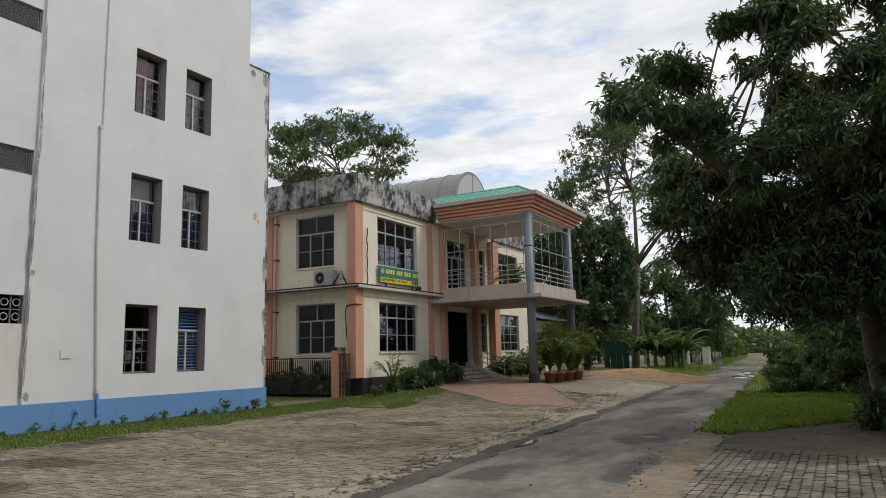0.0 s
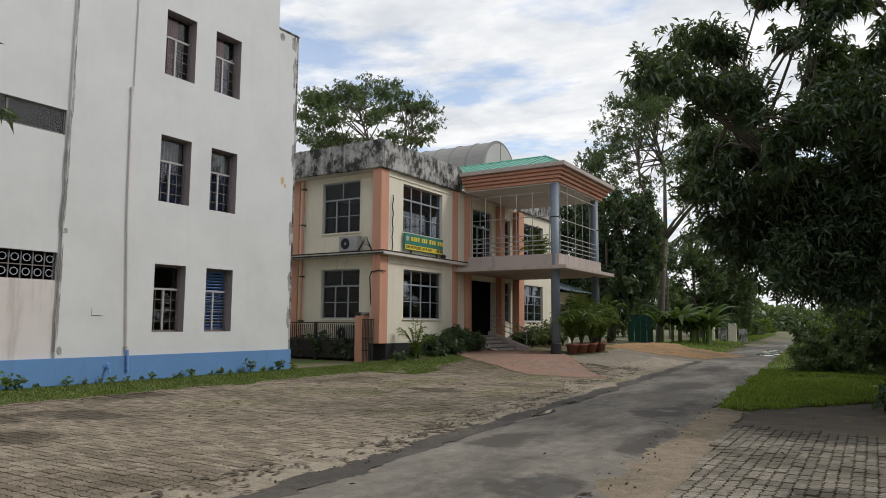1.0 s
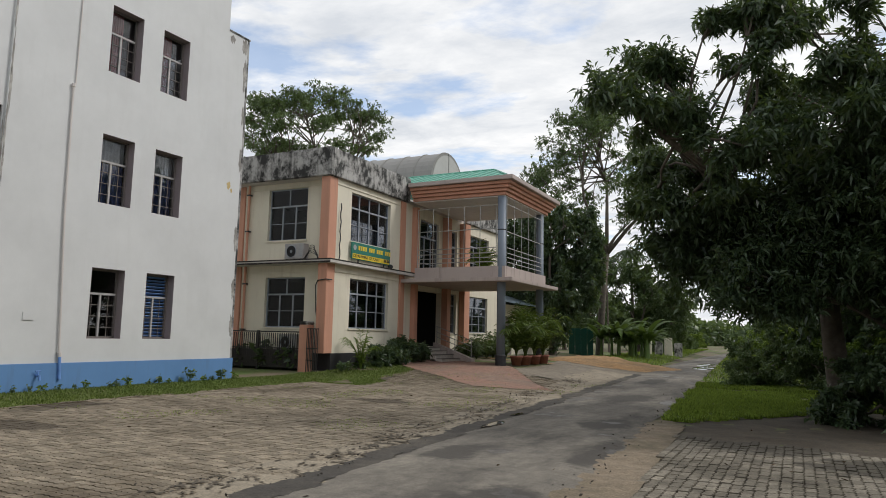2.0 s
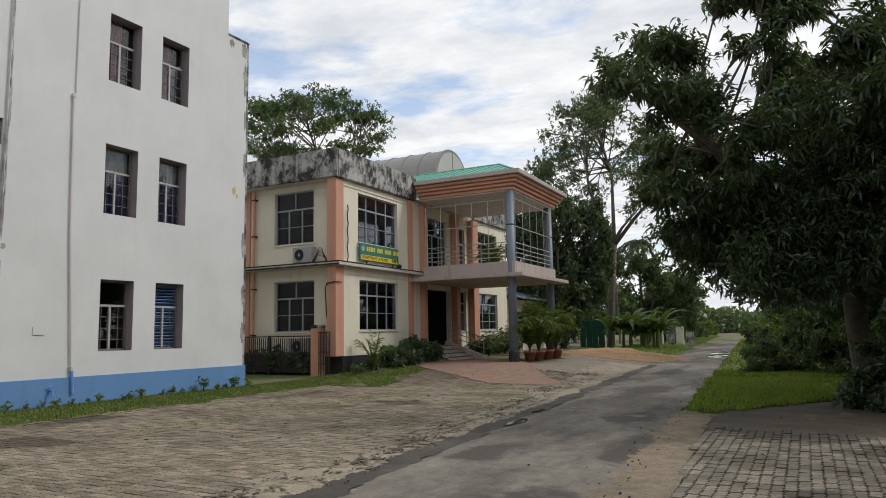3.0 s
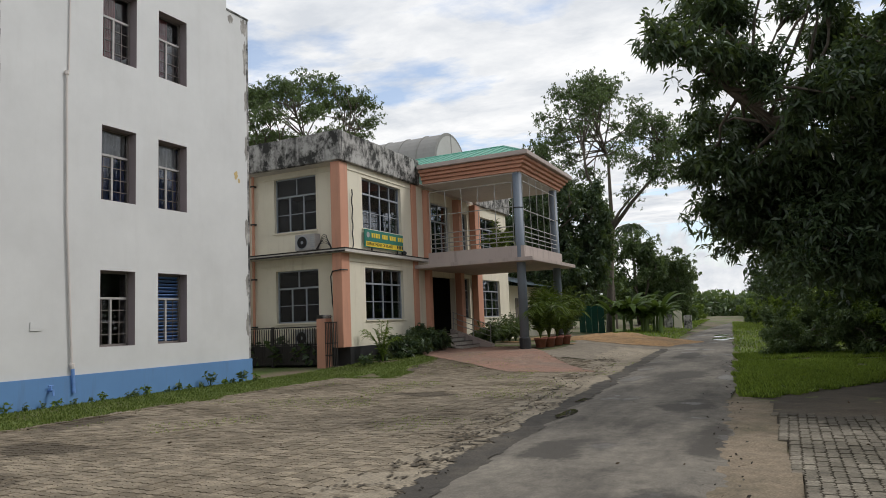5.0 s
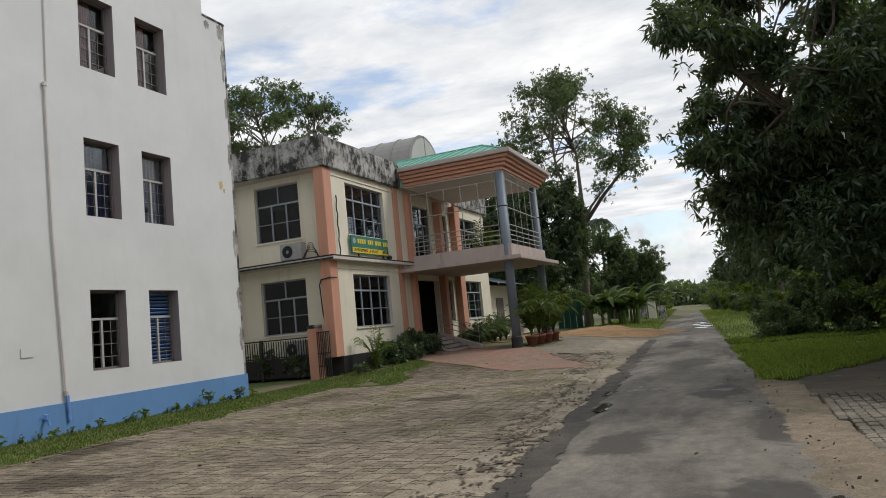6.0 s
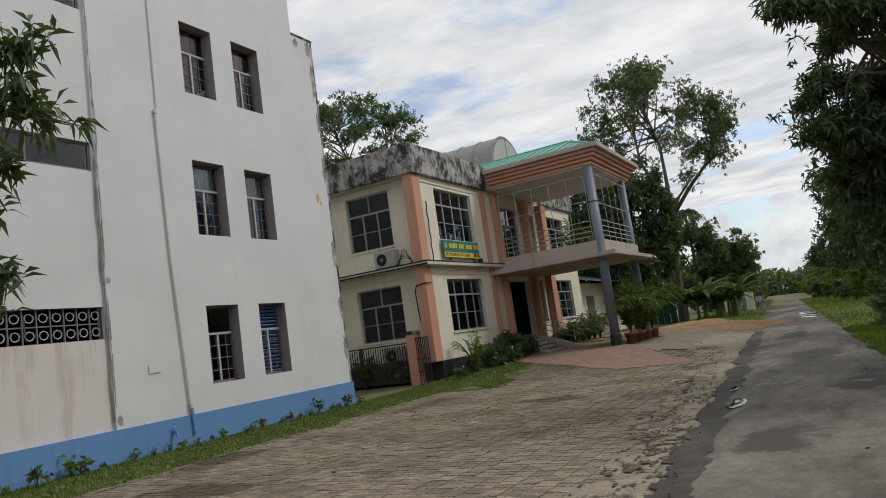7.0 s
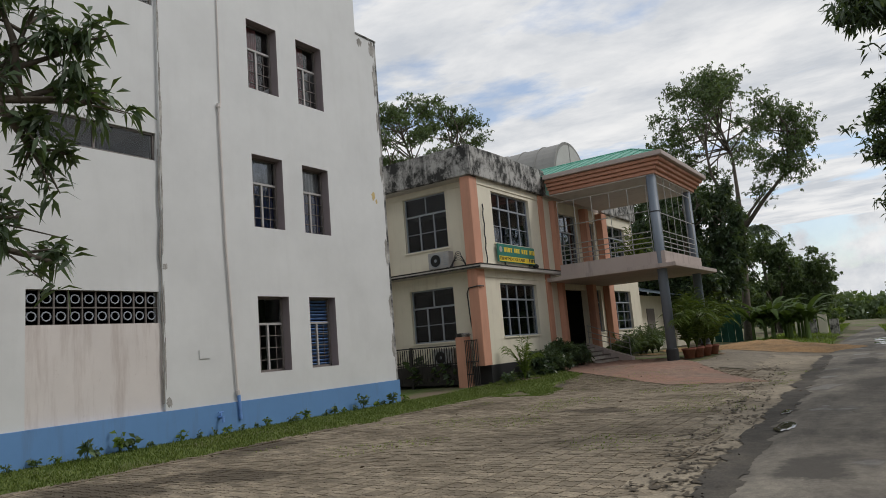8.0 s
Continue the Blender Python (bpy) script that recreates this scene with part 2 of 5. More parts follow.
# ---- ground ----
def soil_material():
    m, nt, b = material("earth_and_grass", 0.95)
    big = noise_at(nt, 0.25, 8, 0.7)
    fine = noise_at(nt, 14, 8, 0.75)
    soil = ramp(nt, fine, [(0.3, (0.10, 0.075, 0.05)), (0.7, (0.21, 0.165, 0.115))])
    green = ramp(nt, fine, [(0.3, (0.05, 0.085, 0.015)), (0.7, (0.12, 0.17, 0.035))])
    nt.links.new(mixed(nt, ramp(nt, big, [(0.4, (0, 0, 0)), (0.55, (1, 1, 1))]), green, soil), b.inputs["Base Color"])
    bumped(nt, b, fine, 0.5, 0.02)
    return m


def blotted(nt, col, dark, spots, most=0.8):
    """Damp stains with ragged, broken edges at given places (x, y, half width, half length)."""
    pos = nt.nodes.new("ShaderNodeNewGeometry")
    rag = nt.nodes.new("ShaderNodeTexNoise")
    rag.inputs["Scale"].default_value, rag.inputs["Detail"].default_value, rag.inputs["Roughness"].default_value = 1.6, 12, 0.72
    nt.links.new(pos.outputs["Position"], rag.inputs["Vector"])
    for x, y, rx, ry in spots:
        mp = nt.nodes.new("ShaderNodeMapping")
        mp.vector_type = "TEXTURE"
        mp.inputs["Location"].default_value = (x, y, 0)
        mp.inputs["Scale"].default_value = (rx, ry, 100)
        ln = nt.nodes.new("ShaderNodeVectorMath")
        ln.operation = "LENGTH"
        add = nt.nodes.new("ShaderNodeMath")
        add.operation, add.inputs[1].default_value = "MULTIPLY_ADD", 2.6
        nt.links.new(pos.outputs["Position"], mp.inputs[0])
        nt.links.new(mp.outputs[0], ln.inputs[0])
        nt.links.new(rag.outputs["Fac"], add.inputs[0])
        nt.links.new(ln.outputs["Value"], add.inputs[2])
        sc = nt.nodes.new("ShaderNodeMath")
        sc.operation, sc.inputs[1].default_value = "MULTIPLY", 0.4
        nt.links.new(add.outputs[0], sc.inputs[0])
        col = mixed(nt, ramp(nt, sc.outputs[0], [(0.76, (most,) * 3), (0.90, (0, 0, 0))]), col, dark)
    return col


def asphalt_material():
    m, nt, b = material("worn_asphalt", 0.85)
    big = noise_at(nt, 0.55, 9, 0.7, (1.6, 0.6, 1))
    patch = noise_at(nt, 0.9, 5, 0.5, (1, 0.7, 1), shift=(3, 1, 0))
    fine = noise_at(nt, 55, 8, 0.85)
    mid = noise_at(nt, 5, 10, 0.8)
    col = ramp(nt, big, [(0.36, (0.07, 0.062, 0.052)), (0.5, (0.150, 0.134, 0.111)), (0.64, (0.225, 0.203, 0.166))])
    wet = ramp(nt, patch, [(0.60, (0, 0, 0)), (0.63, (1, 1, 1))])
    col = mixed(nt, ramp(nt, patch, [(0.57, (0, 0, 0)), (0.61, (0.6, 0.6, 0.6))]), col, (0.085, 0.077, 0.068))
    col = mixed(nt, 0.7, col, ramp(nt, fine, [(0.3, (0.2, 0.2, 0.2)), (0.7, (0.8, 0.8, 0.8))]), "OVERLAY")
    col = mixed(nt, 0.8, col, ramp(nt, mid, [(0.35, (0.32, 0.32, 0.32)), (0.65, (0.66, 0.65, 0.64))]), "OVERLAY")
    col = blotted(nt, col, (0.055, 0.048, 0.04), ((-0.1, 9.9, 0.55, 0.6), (-0.6, 16.0, 0.5, 1.0), (0.05, 13.2, 0.28, 1.6), (-1.4, 21.5, 0.6, 1.6), (-2.1, 29.0, 0.5, 2.5), (-1.5, 12.0, 0.4, 0.8)), 0.9)
    nt.links.new(col, b.inputs["Base Color"])
    nt.links.new(ramp(nt, wet, [(0.0, (0.85, 0.85, 0.85)), (1.0, (0.5, 0.5, 0.5))]), b.inputs["Roughness"])
    bumped(nt, b, fine, 0.5, 0.012)
    return m


def paver_material(name, lo, hi, stain, spots=()):
    m, nt, b = material(name, 0.9)
    info = nt.nodes.new("ShaderNodeNewGeometry")
    oi = nt.nodes.new("ShaderNodeObjectInfo")
    add = nt.nodes.new("ShaderNodeMath")
    add.operation = "ADD"
    nt.links.new(info.outputs["Random Per Island"], add.inputs[0])
    nt.links.new(oi.outputs["Random"], add.inputs[1])
    fr = nt.nodes.new("ShaderNodeMath")
    fr.operation = "FRACT"
    nt.links.new(add.outputs[0], fr.inputs[0])
    col = ramp(nt, fr.outputs[0], [(0.0, lo), (1.0, hi)])
    tc = nt.nodes.new("ShaderNodeNewGeometry")
    n = nt.nodes.new("ShaderNodeTexNoise")
    n.inputs["Scale"].default_value, n.inputs["Detail"].default_value, n.inputs["Roughness"].default_value = 0.45, 9, 0.7
    nt.links.new(tc.outputs["Position"], n.inputs["Vector"])
    col = mixed(nt, ramp(nt, n.outputs["Fac"], [(0.47, (0, 0, 0)), (0.66, (0.9, 0.9, 0.9))]), col, stain)
    n2 = nt.nodes.new("ShaderNodeTexNoise")
    n2.inputs["Scale"].default_value, n2.inputs["Detail"].default_value = 45, 9
    nt.links.new(tc.outputs["Position"], n2.inputs["Vector"])
    n3 = nt.nodes.new("ShaderNodeTexNoise")
    n3.inputs["Scale"].default_value, n3.inputs["Detail"].default_value, n3.inputs["Roughness"].default_value = 4.0, 10, 0.8
    nt.links.new(tc.outputs["Position"], n3.inputs["Vector"])
    col = mixed(nt, 0.7, col, ramp(nt, n3.outputs["Fac"], [(0.35, (0.3, 0.3, 0.3)), (0.65, (0.68, 0.68, 0.67))]), "OVERLAY")
    col = mixed(nt, 0.55, col, ramp(nt, n2.outputs["Fac"], [(0.3, (0.22, 0.22, 0.22)), (0.7, (0.78, 0.78, 0.78))]), "OVERLAY")
    col = blotted(nt, col, tuple(0.6 * c for c in stain), spots)
    nt.links.new(col, b.inputs["Base Color"])
    bumped(nt, b, n2.outputs["Fac"], 0.4, 0.006)
    return m


SOIL = soil_material()
ASPHALT = asphalt_material()
PAVER = paver_material("grey_concrete_pavers", (0.165, 0.134, 0.094), (0.29, 0.24, 0.174), (0.085, 0.063, 0.038), ((-8.3, 10.5, 1.2, 0.6), (-9.4, 9.3, 1.3, 0.8), (-7.0, 8.8, 0.9, 0.5), (-10.2, 12.6, 0.6, 1.2), (-6.0, 17.5, 0.9, 0.5)))
PAVERDARK = paver_material("mossy_grey_pavers", (0.15, 0.13, 0.10), (0.25, 0.22, 0.172), (0.055, 0.046, 0.03), ((1.9, 15.0, 1.3, 1.0), (3.2, 13.8, 1.2, 0.8), (2.1, 11.0, 0.4, 0.5)))
REDPAVE = paver_material("red_paving", (0.25, 0.145, 0.105), (0.30, 0.175, 0.13), (0.2, 0.155, 0.12))
SAND = paver_material("ochre_sand", (0.30, 0.18, 0.08), (0.36, 0.215, 0.10), (0.22, 0.145, 0.075))
MUD = paver_material("gritty_mud", (0.195, 0.165, 0.125), (0.215, 0.182, 0.14), (0.12, 0.098, 0.07))
KERB = paver_material("worn_brown_concrete", (0.19, 0.148, 0.10), (0.22, 0.172, 0.12), (0.09, 0.078, 0.045))
DARKMUD = paver_material("damp_dark_grit", (0.048, 0.042, 0.035), (0.07, 0.061, 0.05), (0.105, 0.09, 0.07))
PALEMUD = paver_material("pale_gritty_mud", (0.25, 0.21, 0.155), (0.30, 0.255, 0.19), (0.15, 0.122, 0.085))
JOINT = paver_material("dark_joint_soil", (0.075, 0.06, 0.042), (0.095, 0.076, 0.054), (0.05, 0.042, 0.028))
DAMPSOIL = paver_material("damp_brown_soil", (0.06, 0.047, 0.033), (0.095, 0.075, 0.052), (0.04, 0.032, 0.022))
WATER, _nt, _b = material("puddle_water", 0.03)
_b.inputs["Base Color"].default_value = (0.06, 0.05, 0.04, 1)


def sheet(name, xs, ys, zf, mat, keep=None):
    """A ground sheet over a grid of xs and ys."""
    bm = bmesh.new()
    grid = [[bm.verts.new((x, y, zf(x, y))) for x in xs] for y in ys]
    for j in range(len(ys) - 1):
        for i in range(len(xs) - 1):
            if keep is None or keep((xs[i] + xs[i + 1]) / 2, (ys[j] + ys[j + 1]) / 2):
                bm.faces.new((grid[j][i], grid[j][i + 1], grid[j + 1][i + 1], grid[j + 1][i]))
    bmesh.ops.delete(bm, geom=[v for v in bm.verts if not v.link_faces], context="VERTS")
    return finish(name, bm, mat, None, True)


gx = [-2500, -800, -300, -120, -60] + [-40 + 0.8 * i for i in range(100)] + [60, 120, 300, 800, 2500]
gy = [-2500, -800, -200, -60, -20] + [-5 + 0.8 * i for i in range(130)] + [110, 150, 220, 400, 900, 2500]
tagged(sheet("ground", gx, gy, lambda x, y: ground_z(x, y) - 0.045, SOIL), "bare brown earth with patchy grass", "ground", kind="structure")


def road_strip(name, y0, y1, n, half_l, half_r, lift, mat, wob=0.12):
    bm = bmesh.new()
    cols = 9
    rows = []
    for j in range(n + 1):
        k = j / n
        y = y0 + (y1 - y0) * k ** 1.6
        l = road_mid(y) - half_l + wob * (noise.noise((y * 0.7, 3.1, 0)) + 0.5 * noise.noise((y * 2.3, 9.1, 0)))
        r = road_mid(y) + half_r + wob * (noise.noise((y * 0.6, 7.7, 0)) + 0.5 * noise.noise((y * 2.1, 1.1, 0)))
        row = []
        for i in range(cols):
            f = i / (cols - 1)
            x = l + (r - l) * f
            z = ground_z(-1, y) + lift + 0.02 * math.sin(math.pi * f) + 0.012 * noise.noise((x * 1.1, y * 0.8, 0))
            row.append(bm.verts.new((x, y, z - (0.03 if i in (0, cols - 1) else 0))))
        rows.append(row)
    for a, b in zip(rows, rows[1:]):
        for i in range(cols - 1):
            bm.faces.new((a[i], a[i + 1], b[i + 1], b[i]))
    return finish(name, bm, mat, None, True)


tagged(road_strip("road", -14, 185, 220, 1.32, 1.25, 0.012, ASPHALT), "narrow worn grey asphalt lane with patches", "road", kind="structure")

# ---- white three storey block ----
XW = -12.54
wb = empty("white_building", (XW, 12, 0))
tagged(wb, "white limewashed three storey block with a blue plinth", "building")


def world_part(name, bm, mat, parent, label="", smooth=False):
    """A part whose mesh is in world metres under a thing placed at its base."""
    ob = part(name, bm, mat, parent, label, smooth)
    ob.matrix_parent_inverse = Matrix.Translation(-parent.location)
    return ob


WIN_Y = ((14.70, 15.62), (16.27, 17.17))
WIN_Z = ((1.21, 2.90), (4.48, 6.19), (7.78, 9.50))
win_holes = [(a, b, c, d) for a, b in WIN_Y for c, d in WIN_Z]
place_w = on_x(XW)
PANEL = (9.83, 12.36)
panel_top = 10.9
world_part("wall", wall_mesh(12.36, 18.62, 0.66, 13.2, win_holes, 0.3, place_w), WHITE, wb)
world_part("end_pier", wall_mesh(18.62, 19.40, 0.66, 10.45, [], 0.3, place_w), WHITE, wb)
world_part("peeling_edge", wall_mesh(19.40, 19.48, 0.66, 10.45, [], 0.3, place_w), MILDEW, wb, "flaking blackened corner edge")


def wall_patch(y, z, ry, rz, seed, mat):
    """An irregular flake of lost limewash, 3 mm proud of the wall."""
    bm = bmesh.new()
    n = 40
    ring = []
    for k in range(n):
        a = 2 * math.pi * k / n
        f = 1 + 0.55 * noise.noise((math.cos(a) * 2, math.sin(a) * 2, seed)) + 0.35 * noise.noise((math.cos(a) * 6, math.sin(a) * 6, seed + 9))
        ring.append(bm.verts.new((XW + 0.003, min(19.40, max(12.362, y + ry * f * math.cos(a))), z + rz * f * math.sin(a))))
    bm.faces.new(ring)
    bmesh.ops.recalc_face_normals(bm, faces=bm.faces)
    r = bmesh.ops.extrude_face_region(bm, geom=bm.faces[:])
    bmesh.ops.translate(bm, vec=(-0.006, 0, 0), verts=[g for g in r["geom"] if isinstance(g, bmesh.types.BMVert)])
    world_part("peeled_patch", bm, mat, wb, "patch of peeled limewash")


YELLOWISH = plain("ochre_render", (0.50, 0.38, 0.17), 0.9)
for k, (y, z, ry, rz) in enumerate(((18.78, 10.25, 0.10, 0.12), (19.3, 10.2, 0.12, 0.22), (19.34, 9.3, 0.07, 0.5), (19.36, 8.0, 0.05, 0.3), (19.36, 6.6, 0.05, 0.35), (19.35, 4.2, 0.06, 0.35), (19.36, 2.7, 0.05, 0.3), (19.36, 1.6, 0.06, 0.3), (12.38, 8.50, 0.022, 0.60), (12.39, 7.40, 0.020, 0.45), (12.40, 6.60, 0.030, 0.50), (12.38, 5.70, 0.020, 0.50), (12.39, 4.90, 0.022, 0.40), (12.38, 4.10, 0.018, 0.50), (12.42, 3.45, 0.050, 0.06), (12.38, 2.60, 0.020, 0.50), (12.38, 1.60, 0.020, 0.50), (12.44, 0.82, 0.06, 0.1))):
    wall_patch(y, z, ry, rz, 3.0 * k, FLAKE)
wall_patch(18.95, 5.75, 0.07, 0.12, 50, YELLOWISH)
wall_patch(19.06, 5.62, 0.04, 0.07, 51, YELLOWISH)
world_part("parapet_coping", boxed(XW - 0.34, XW + 0.02, 18.62, 19.50, 10.45, 10.50), MILDEW, wb, "blackened coping")
world_part("far_wall", wall_mesh(-8, PANEL[0], 0.66, 13.2, [], 0.3, place_w), WHITE, wb)
panel_holes = [(9.87, 12.32, 2.35, 2.96), (9.87, 12.32, 5.60, 6.17), (9.87, 12.32, 8.92, 9.48)]
pl = lambda u, d, z: (XW - 0.07 - d, u, z)
world_part("infill_panel", wall_mesh(PANEL[0], PANEL[1], 2.36, 13.2, panel_holes, 0.2, pl), WHITE, wb)
world_part("stained_panel", wall_mesh(PANEL[0], PANEL[1], 0.66, 2.35, [], 0.2, pl), PINKISH, wb, "pink-grey rain-stained panel")
world_part("plinth", boxed(XW - 0.34, XW + 0.035, -8, 19.50, -0.3, 0.66, 0.008), BLUE, wb, "blue painted plinth")
# slabs and inner walls have the room's shade painted into them
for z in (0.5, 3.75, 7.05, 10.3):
    world_part("floor_slab", boxed(XW - 8.8, XW - 0.32, -7.9, 19.2, z - 0.1, z), ROOMSHADE, wb)
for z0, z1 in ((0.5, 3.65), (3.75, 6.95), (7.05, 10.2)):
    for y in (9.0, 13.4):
        world_part("partition", boxed(XW - 8.8, XW - 0.32, y, y + 0.15, z0, z1), ROOMSHADE, wb)
    world_part("inner_wall", boxed(XW - 5.0, XW - 4.85, 9.2, 13.3, z0, z1), ROOMSHADE, wb)
    world_part("inner_wall", boxed(XW - 5.0, XW - 4.85, 13.6, 19.1, z0, z1), ROOMSHADE, wb)
for a in ((XW - 9.2, XW - 9.02, -8, 19.48, 0, 13.1), (XW - 9.0, XW - 0.35, 19.3, 19.48, 0, 10.4), (XW - 9.0, XW - 0.35, -8, -7.92, 0, 13.1)):
    world_part("rear_wall", boxed(*a), WHITE, wb)


REVEAL = painted("mauve_reveal_paint", (0.31, 0.265, 0.275), (0.12, 0.10, 0.10), 0.5)


def white_window(u0, u1, z0, z1, kind):
    d = 0.26
    bm = bmesh.new()
    t = 0.05
    zt = z1 - 0.36 * (z1 - z0)
    um = (u0 + u1) / 2
    for a in ((u0, u0 + t, z0, z1), (u1 - t, u1, z0, z1), (u0, u1, z0, z0 + t), (u0, u1, z1 - t, z1)):
        bars(*a[:2], *a[2:], d - 0.03, d + 0.035, place_w, bm)
    w = world_part("window", bm, FRAMEBROWN, wb)
    bm = bmesh.new()
    for a in ((u0, u0 + 0.004, z0, z1), (u1 - 0.004, u1, z0, z1), (u0 + 0.004, u1 - 0.004, z0, z0 + 0.004), (u0 + 0.004, u1 - 0.004, z1 - 0.004, z1)):
        bars(*a, -0.002, d - 0.031, place_w, bm)
    part("reveal", bm, REVEAL, w, "dull mauve painted reveal")
    bm = bmesh.new()
    bars(u0 + t, u1 - t, zt - 0.025, zt + 0.025, d - 0.028, d + 0.03, place_w, bm)
    bars(um - 0.025, um + 0.025, z0 + t, zt, d - 0.026, d + 0.03, place_w, bm)
    part("mullion", bm, FRAMEWHITE, w, "pale grey mullion and transom")
    n = 4
    for k in range(1, n):
        z = z0 + (zt - z0) * k / n
        part("bar", bars(u0 + t, u1 - t, z - 0.008, z + 0.008, d - 0.02, d - 0.004, place_w), FRAMEBROWN, w)
    for f in (0.25, 0.75):
        u = u0 + (u1 - u0) * f
        part("bar", bars(u - 0.006, u + 0.006, z0 + t, zt, d - 0.018, d - 0.006, place_w), FRAMEBROWN, w)
    if kind == "louvre":
        k, z = 0, z0 + 0.07
        while z < z1 - 0.08:
            bm = bmesh.new()
            bars(u0 + t, u1 - t, z, z + 0.012, d + 0.0, d + 0.07, place_w, bm)
            bmesh.ops.rotate(bm, cent=Vector(place_w(um, d + 0.035, z)), matrix=Matrix.Rotation(radians(-32), 3, "Y"), verts=bm.verts)
            part("slat", bm, SHUTTERBLUE, w)
            z += 0.085
    else:
        g = part("pane", bars(u0 + t, u1 - t, z0 + t, z1 - t, d + 0.004, d + 0.010, place_w), GLASS, w)
        g.visible_shadow = False

    def curtain(a, b, c, e, mat, label):
        bm = bmesh.new()
        n = 40
        rows = [[bm.verts.new(place_w(a + (b - a) * i / n, d + 0.06 + 0.02 * math.sin(i * 1.3 + 0.4 * math.sin(i)), z)) for i in range(n + 1)] for z in (c, e)]
        for i in range(n):
            bm.faces.new((rows[0][i], rows[0][i + 1], rows[1][i + 1], rows[1][i]))
        bmesh.ops.solidify(bm, geom=bm.faces[:], thickness=0.004)
        part("curtain", bm, mat, w, label, True)

    if kind == "red":
        curtain(u0 + 0.02, u0 + (u1 - u0) * 0.62, z0 + 0.02, z1 - 0.03, CURTAINRED, "dusty red curtain")
    elif kind == "blue":
        curtain(u0 + 0.02, u1 - 0.04, z0 + 0.02, z0 + 0.62 * (z1 - z0), CURTAINBLUE, "dark blue curtain")
        curtain(u0 + 0.02, u1 - 0.04, z0 + 0.64 * (z1 - z0), z1 - 0.02, CURTAINPALE, "pale curtain")


for c, kinds in zip(WIN_Z, (("dark", "louvre"), ("blue", "blue"), ("red", "red"))):
    for (a, b), k in zip(WIN_Y, kinds):
        white_window(a, b, *c, k)

# strip windows and pierced screen of the infill panel
for z0, z1 in ((5.60, 6.17), (8.92, 9.48)):
    bm = bmesh.new()
    for a in ((9.87, 9.91), (11.06, 11.10), (12.28, 12.32)):
        bars(*a, z0, z1, 0.12, 0.18, place_w, bm)
    bars(9.87, 12.32, z0, z0 + 0.04, 0.12, 0.18, place_w, bm)
    bars(9.87, 12.32, z1 - 0.04, z1, 0.12, 0.18, place_w, bm)
    w = world_part("window", bm, FRAMEBROWN, wb)
    for a in ((9.91, 11.06), (11.10, 12.28)):
        g = part("pane", bars(*a, z0 + 0.04, z1 - 0.04, 0.145, 0.152, place_w), GLASS, w)
        g.visible_shadow = False
bm = bmesh.new()
n, m = 10, 2
for i in range(n + 1):
    u = 9.87 + 2.45 * i / n
    bars(u - 0.012, u + 0.012, 2.35, 2.96, 0.13, 0.17, place_w, bm)
for j in range(m + 1):
    z = 2.35 + 0.61 * j / m
    bars(9.87, 12.32, z - 0.012, z + 0.012, 0.131, 0.169, place_w, bm)
screen = world_part("pierced_screen", bm, FRAMEBROWN, wb, "dark pierced screen of rings in squares")
for i in range(n):
    for j in range(m):
        u, z = 9.87 + 2.45 * (i + 0.5) / n, 2.35 + 0.61 * (j + 0.5) / m
        bm = bmesh.new()
        pts = [place_w(u + 0.078 * math.cos(a), 0.15, z + 0.078 * math.sin(a)) for a in [2 * math.pi * k / 8 for k in range(9)]]
        tube(bm, pts, 0.014, 5, False)
        part("ring", bm, FRAMEGREY, screen)
bm = bmesh.new()
tube(bm, [(XW + 0.03, 13.86, 13.0), (XW + 0.03, 13.86, 7.15)], 0.016, 6)
tube(bm, [(XW + 0.045, 13.80, 7.12), (XW + 0.045, 13.86, 4.0), (XW + 0.05, 14.02, 0.85)], 0.025, 8)
tube(bm, [(XW + 0.045, 13.80, 7.14), (XW + 0.045, 13.80, 7.06)], 0.045, 8)
tube(bm, [(XW + 0.05, 14.02, 0.9), (XW + 0.05, 14.04, 0.8)], 0.05, 8)
world_part("downpipe", bm, PINKISH, wb, "thin off-white downpipe")
world_part("downpipe_foot", tube(bmesh.new(), [(XW + 0.06, 14.03, 0.84), (XW + 0.07, 14.06, 0.3)], 0.036, 8), SHUTTERBLUE, wb, "blue painted pipe foot")
bm = bmesh.new()
for k in range(14):
    z = 0.8 + 0.36 * k
    tube(bm, [(XW - 0.02, 12.34 + 0.015 * math.sin(k * 2.1), z), (XW - 0.02, 12.34 + 0.015 * math.sin((k + 1) * 2.1), z + 0.36)], [0.014 + 0.006 * math.sin(k * 1.7), 0.014 + 0.006 * math.sin((k + 1) * 1.7)], 6)
world_part("joint_pipe", bm, FLAKE, wb, "dirty pipe in the panel joint")
bm = boxed(XW, XW + 0.02, 13.13, 13.39, 1.60, 1.78, 0.006)
world_part("plate", bm, WHITE, wb, "small pale plastered plate")
bm = bmesh.new()
tube(bm, [(XW + 0.02, 13.54, 0.40), (XW + 0.16, 13.54, 0.40), (XW + 0.17, 13.54, 0.30)], [0.03, 0.03, 0.024], 8)
tube(bm, [(XW + 0.10, 13.54, 0.40), (XW + 0.10, 13.54, 0.50)], 0.016, 6)
tube(bm, [(XW + 0.10, 13.48, 0.50), (XW + 0.10, 13.60, 0.50)], 0.014, 6)
world_part("tap", bm, SHUTTERBLUE, wb, "blue wall tap")

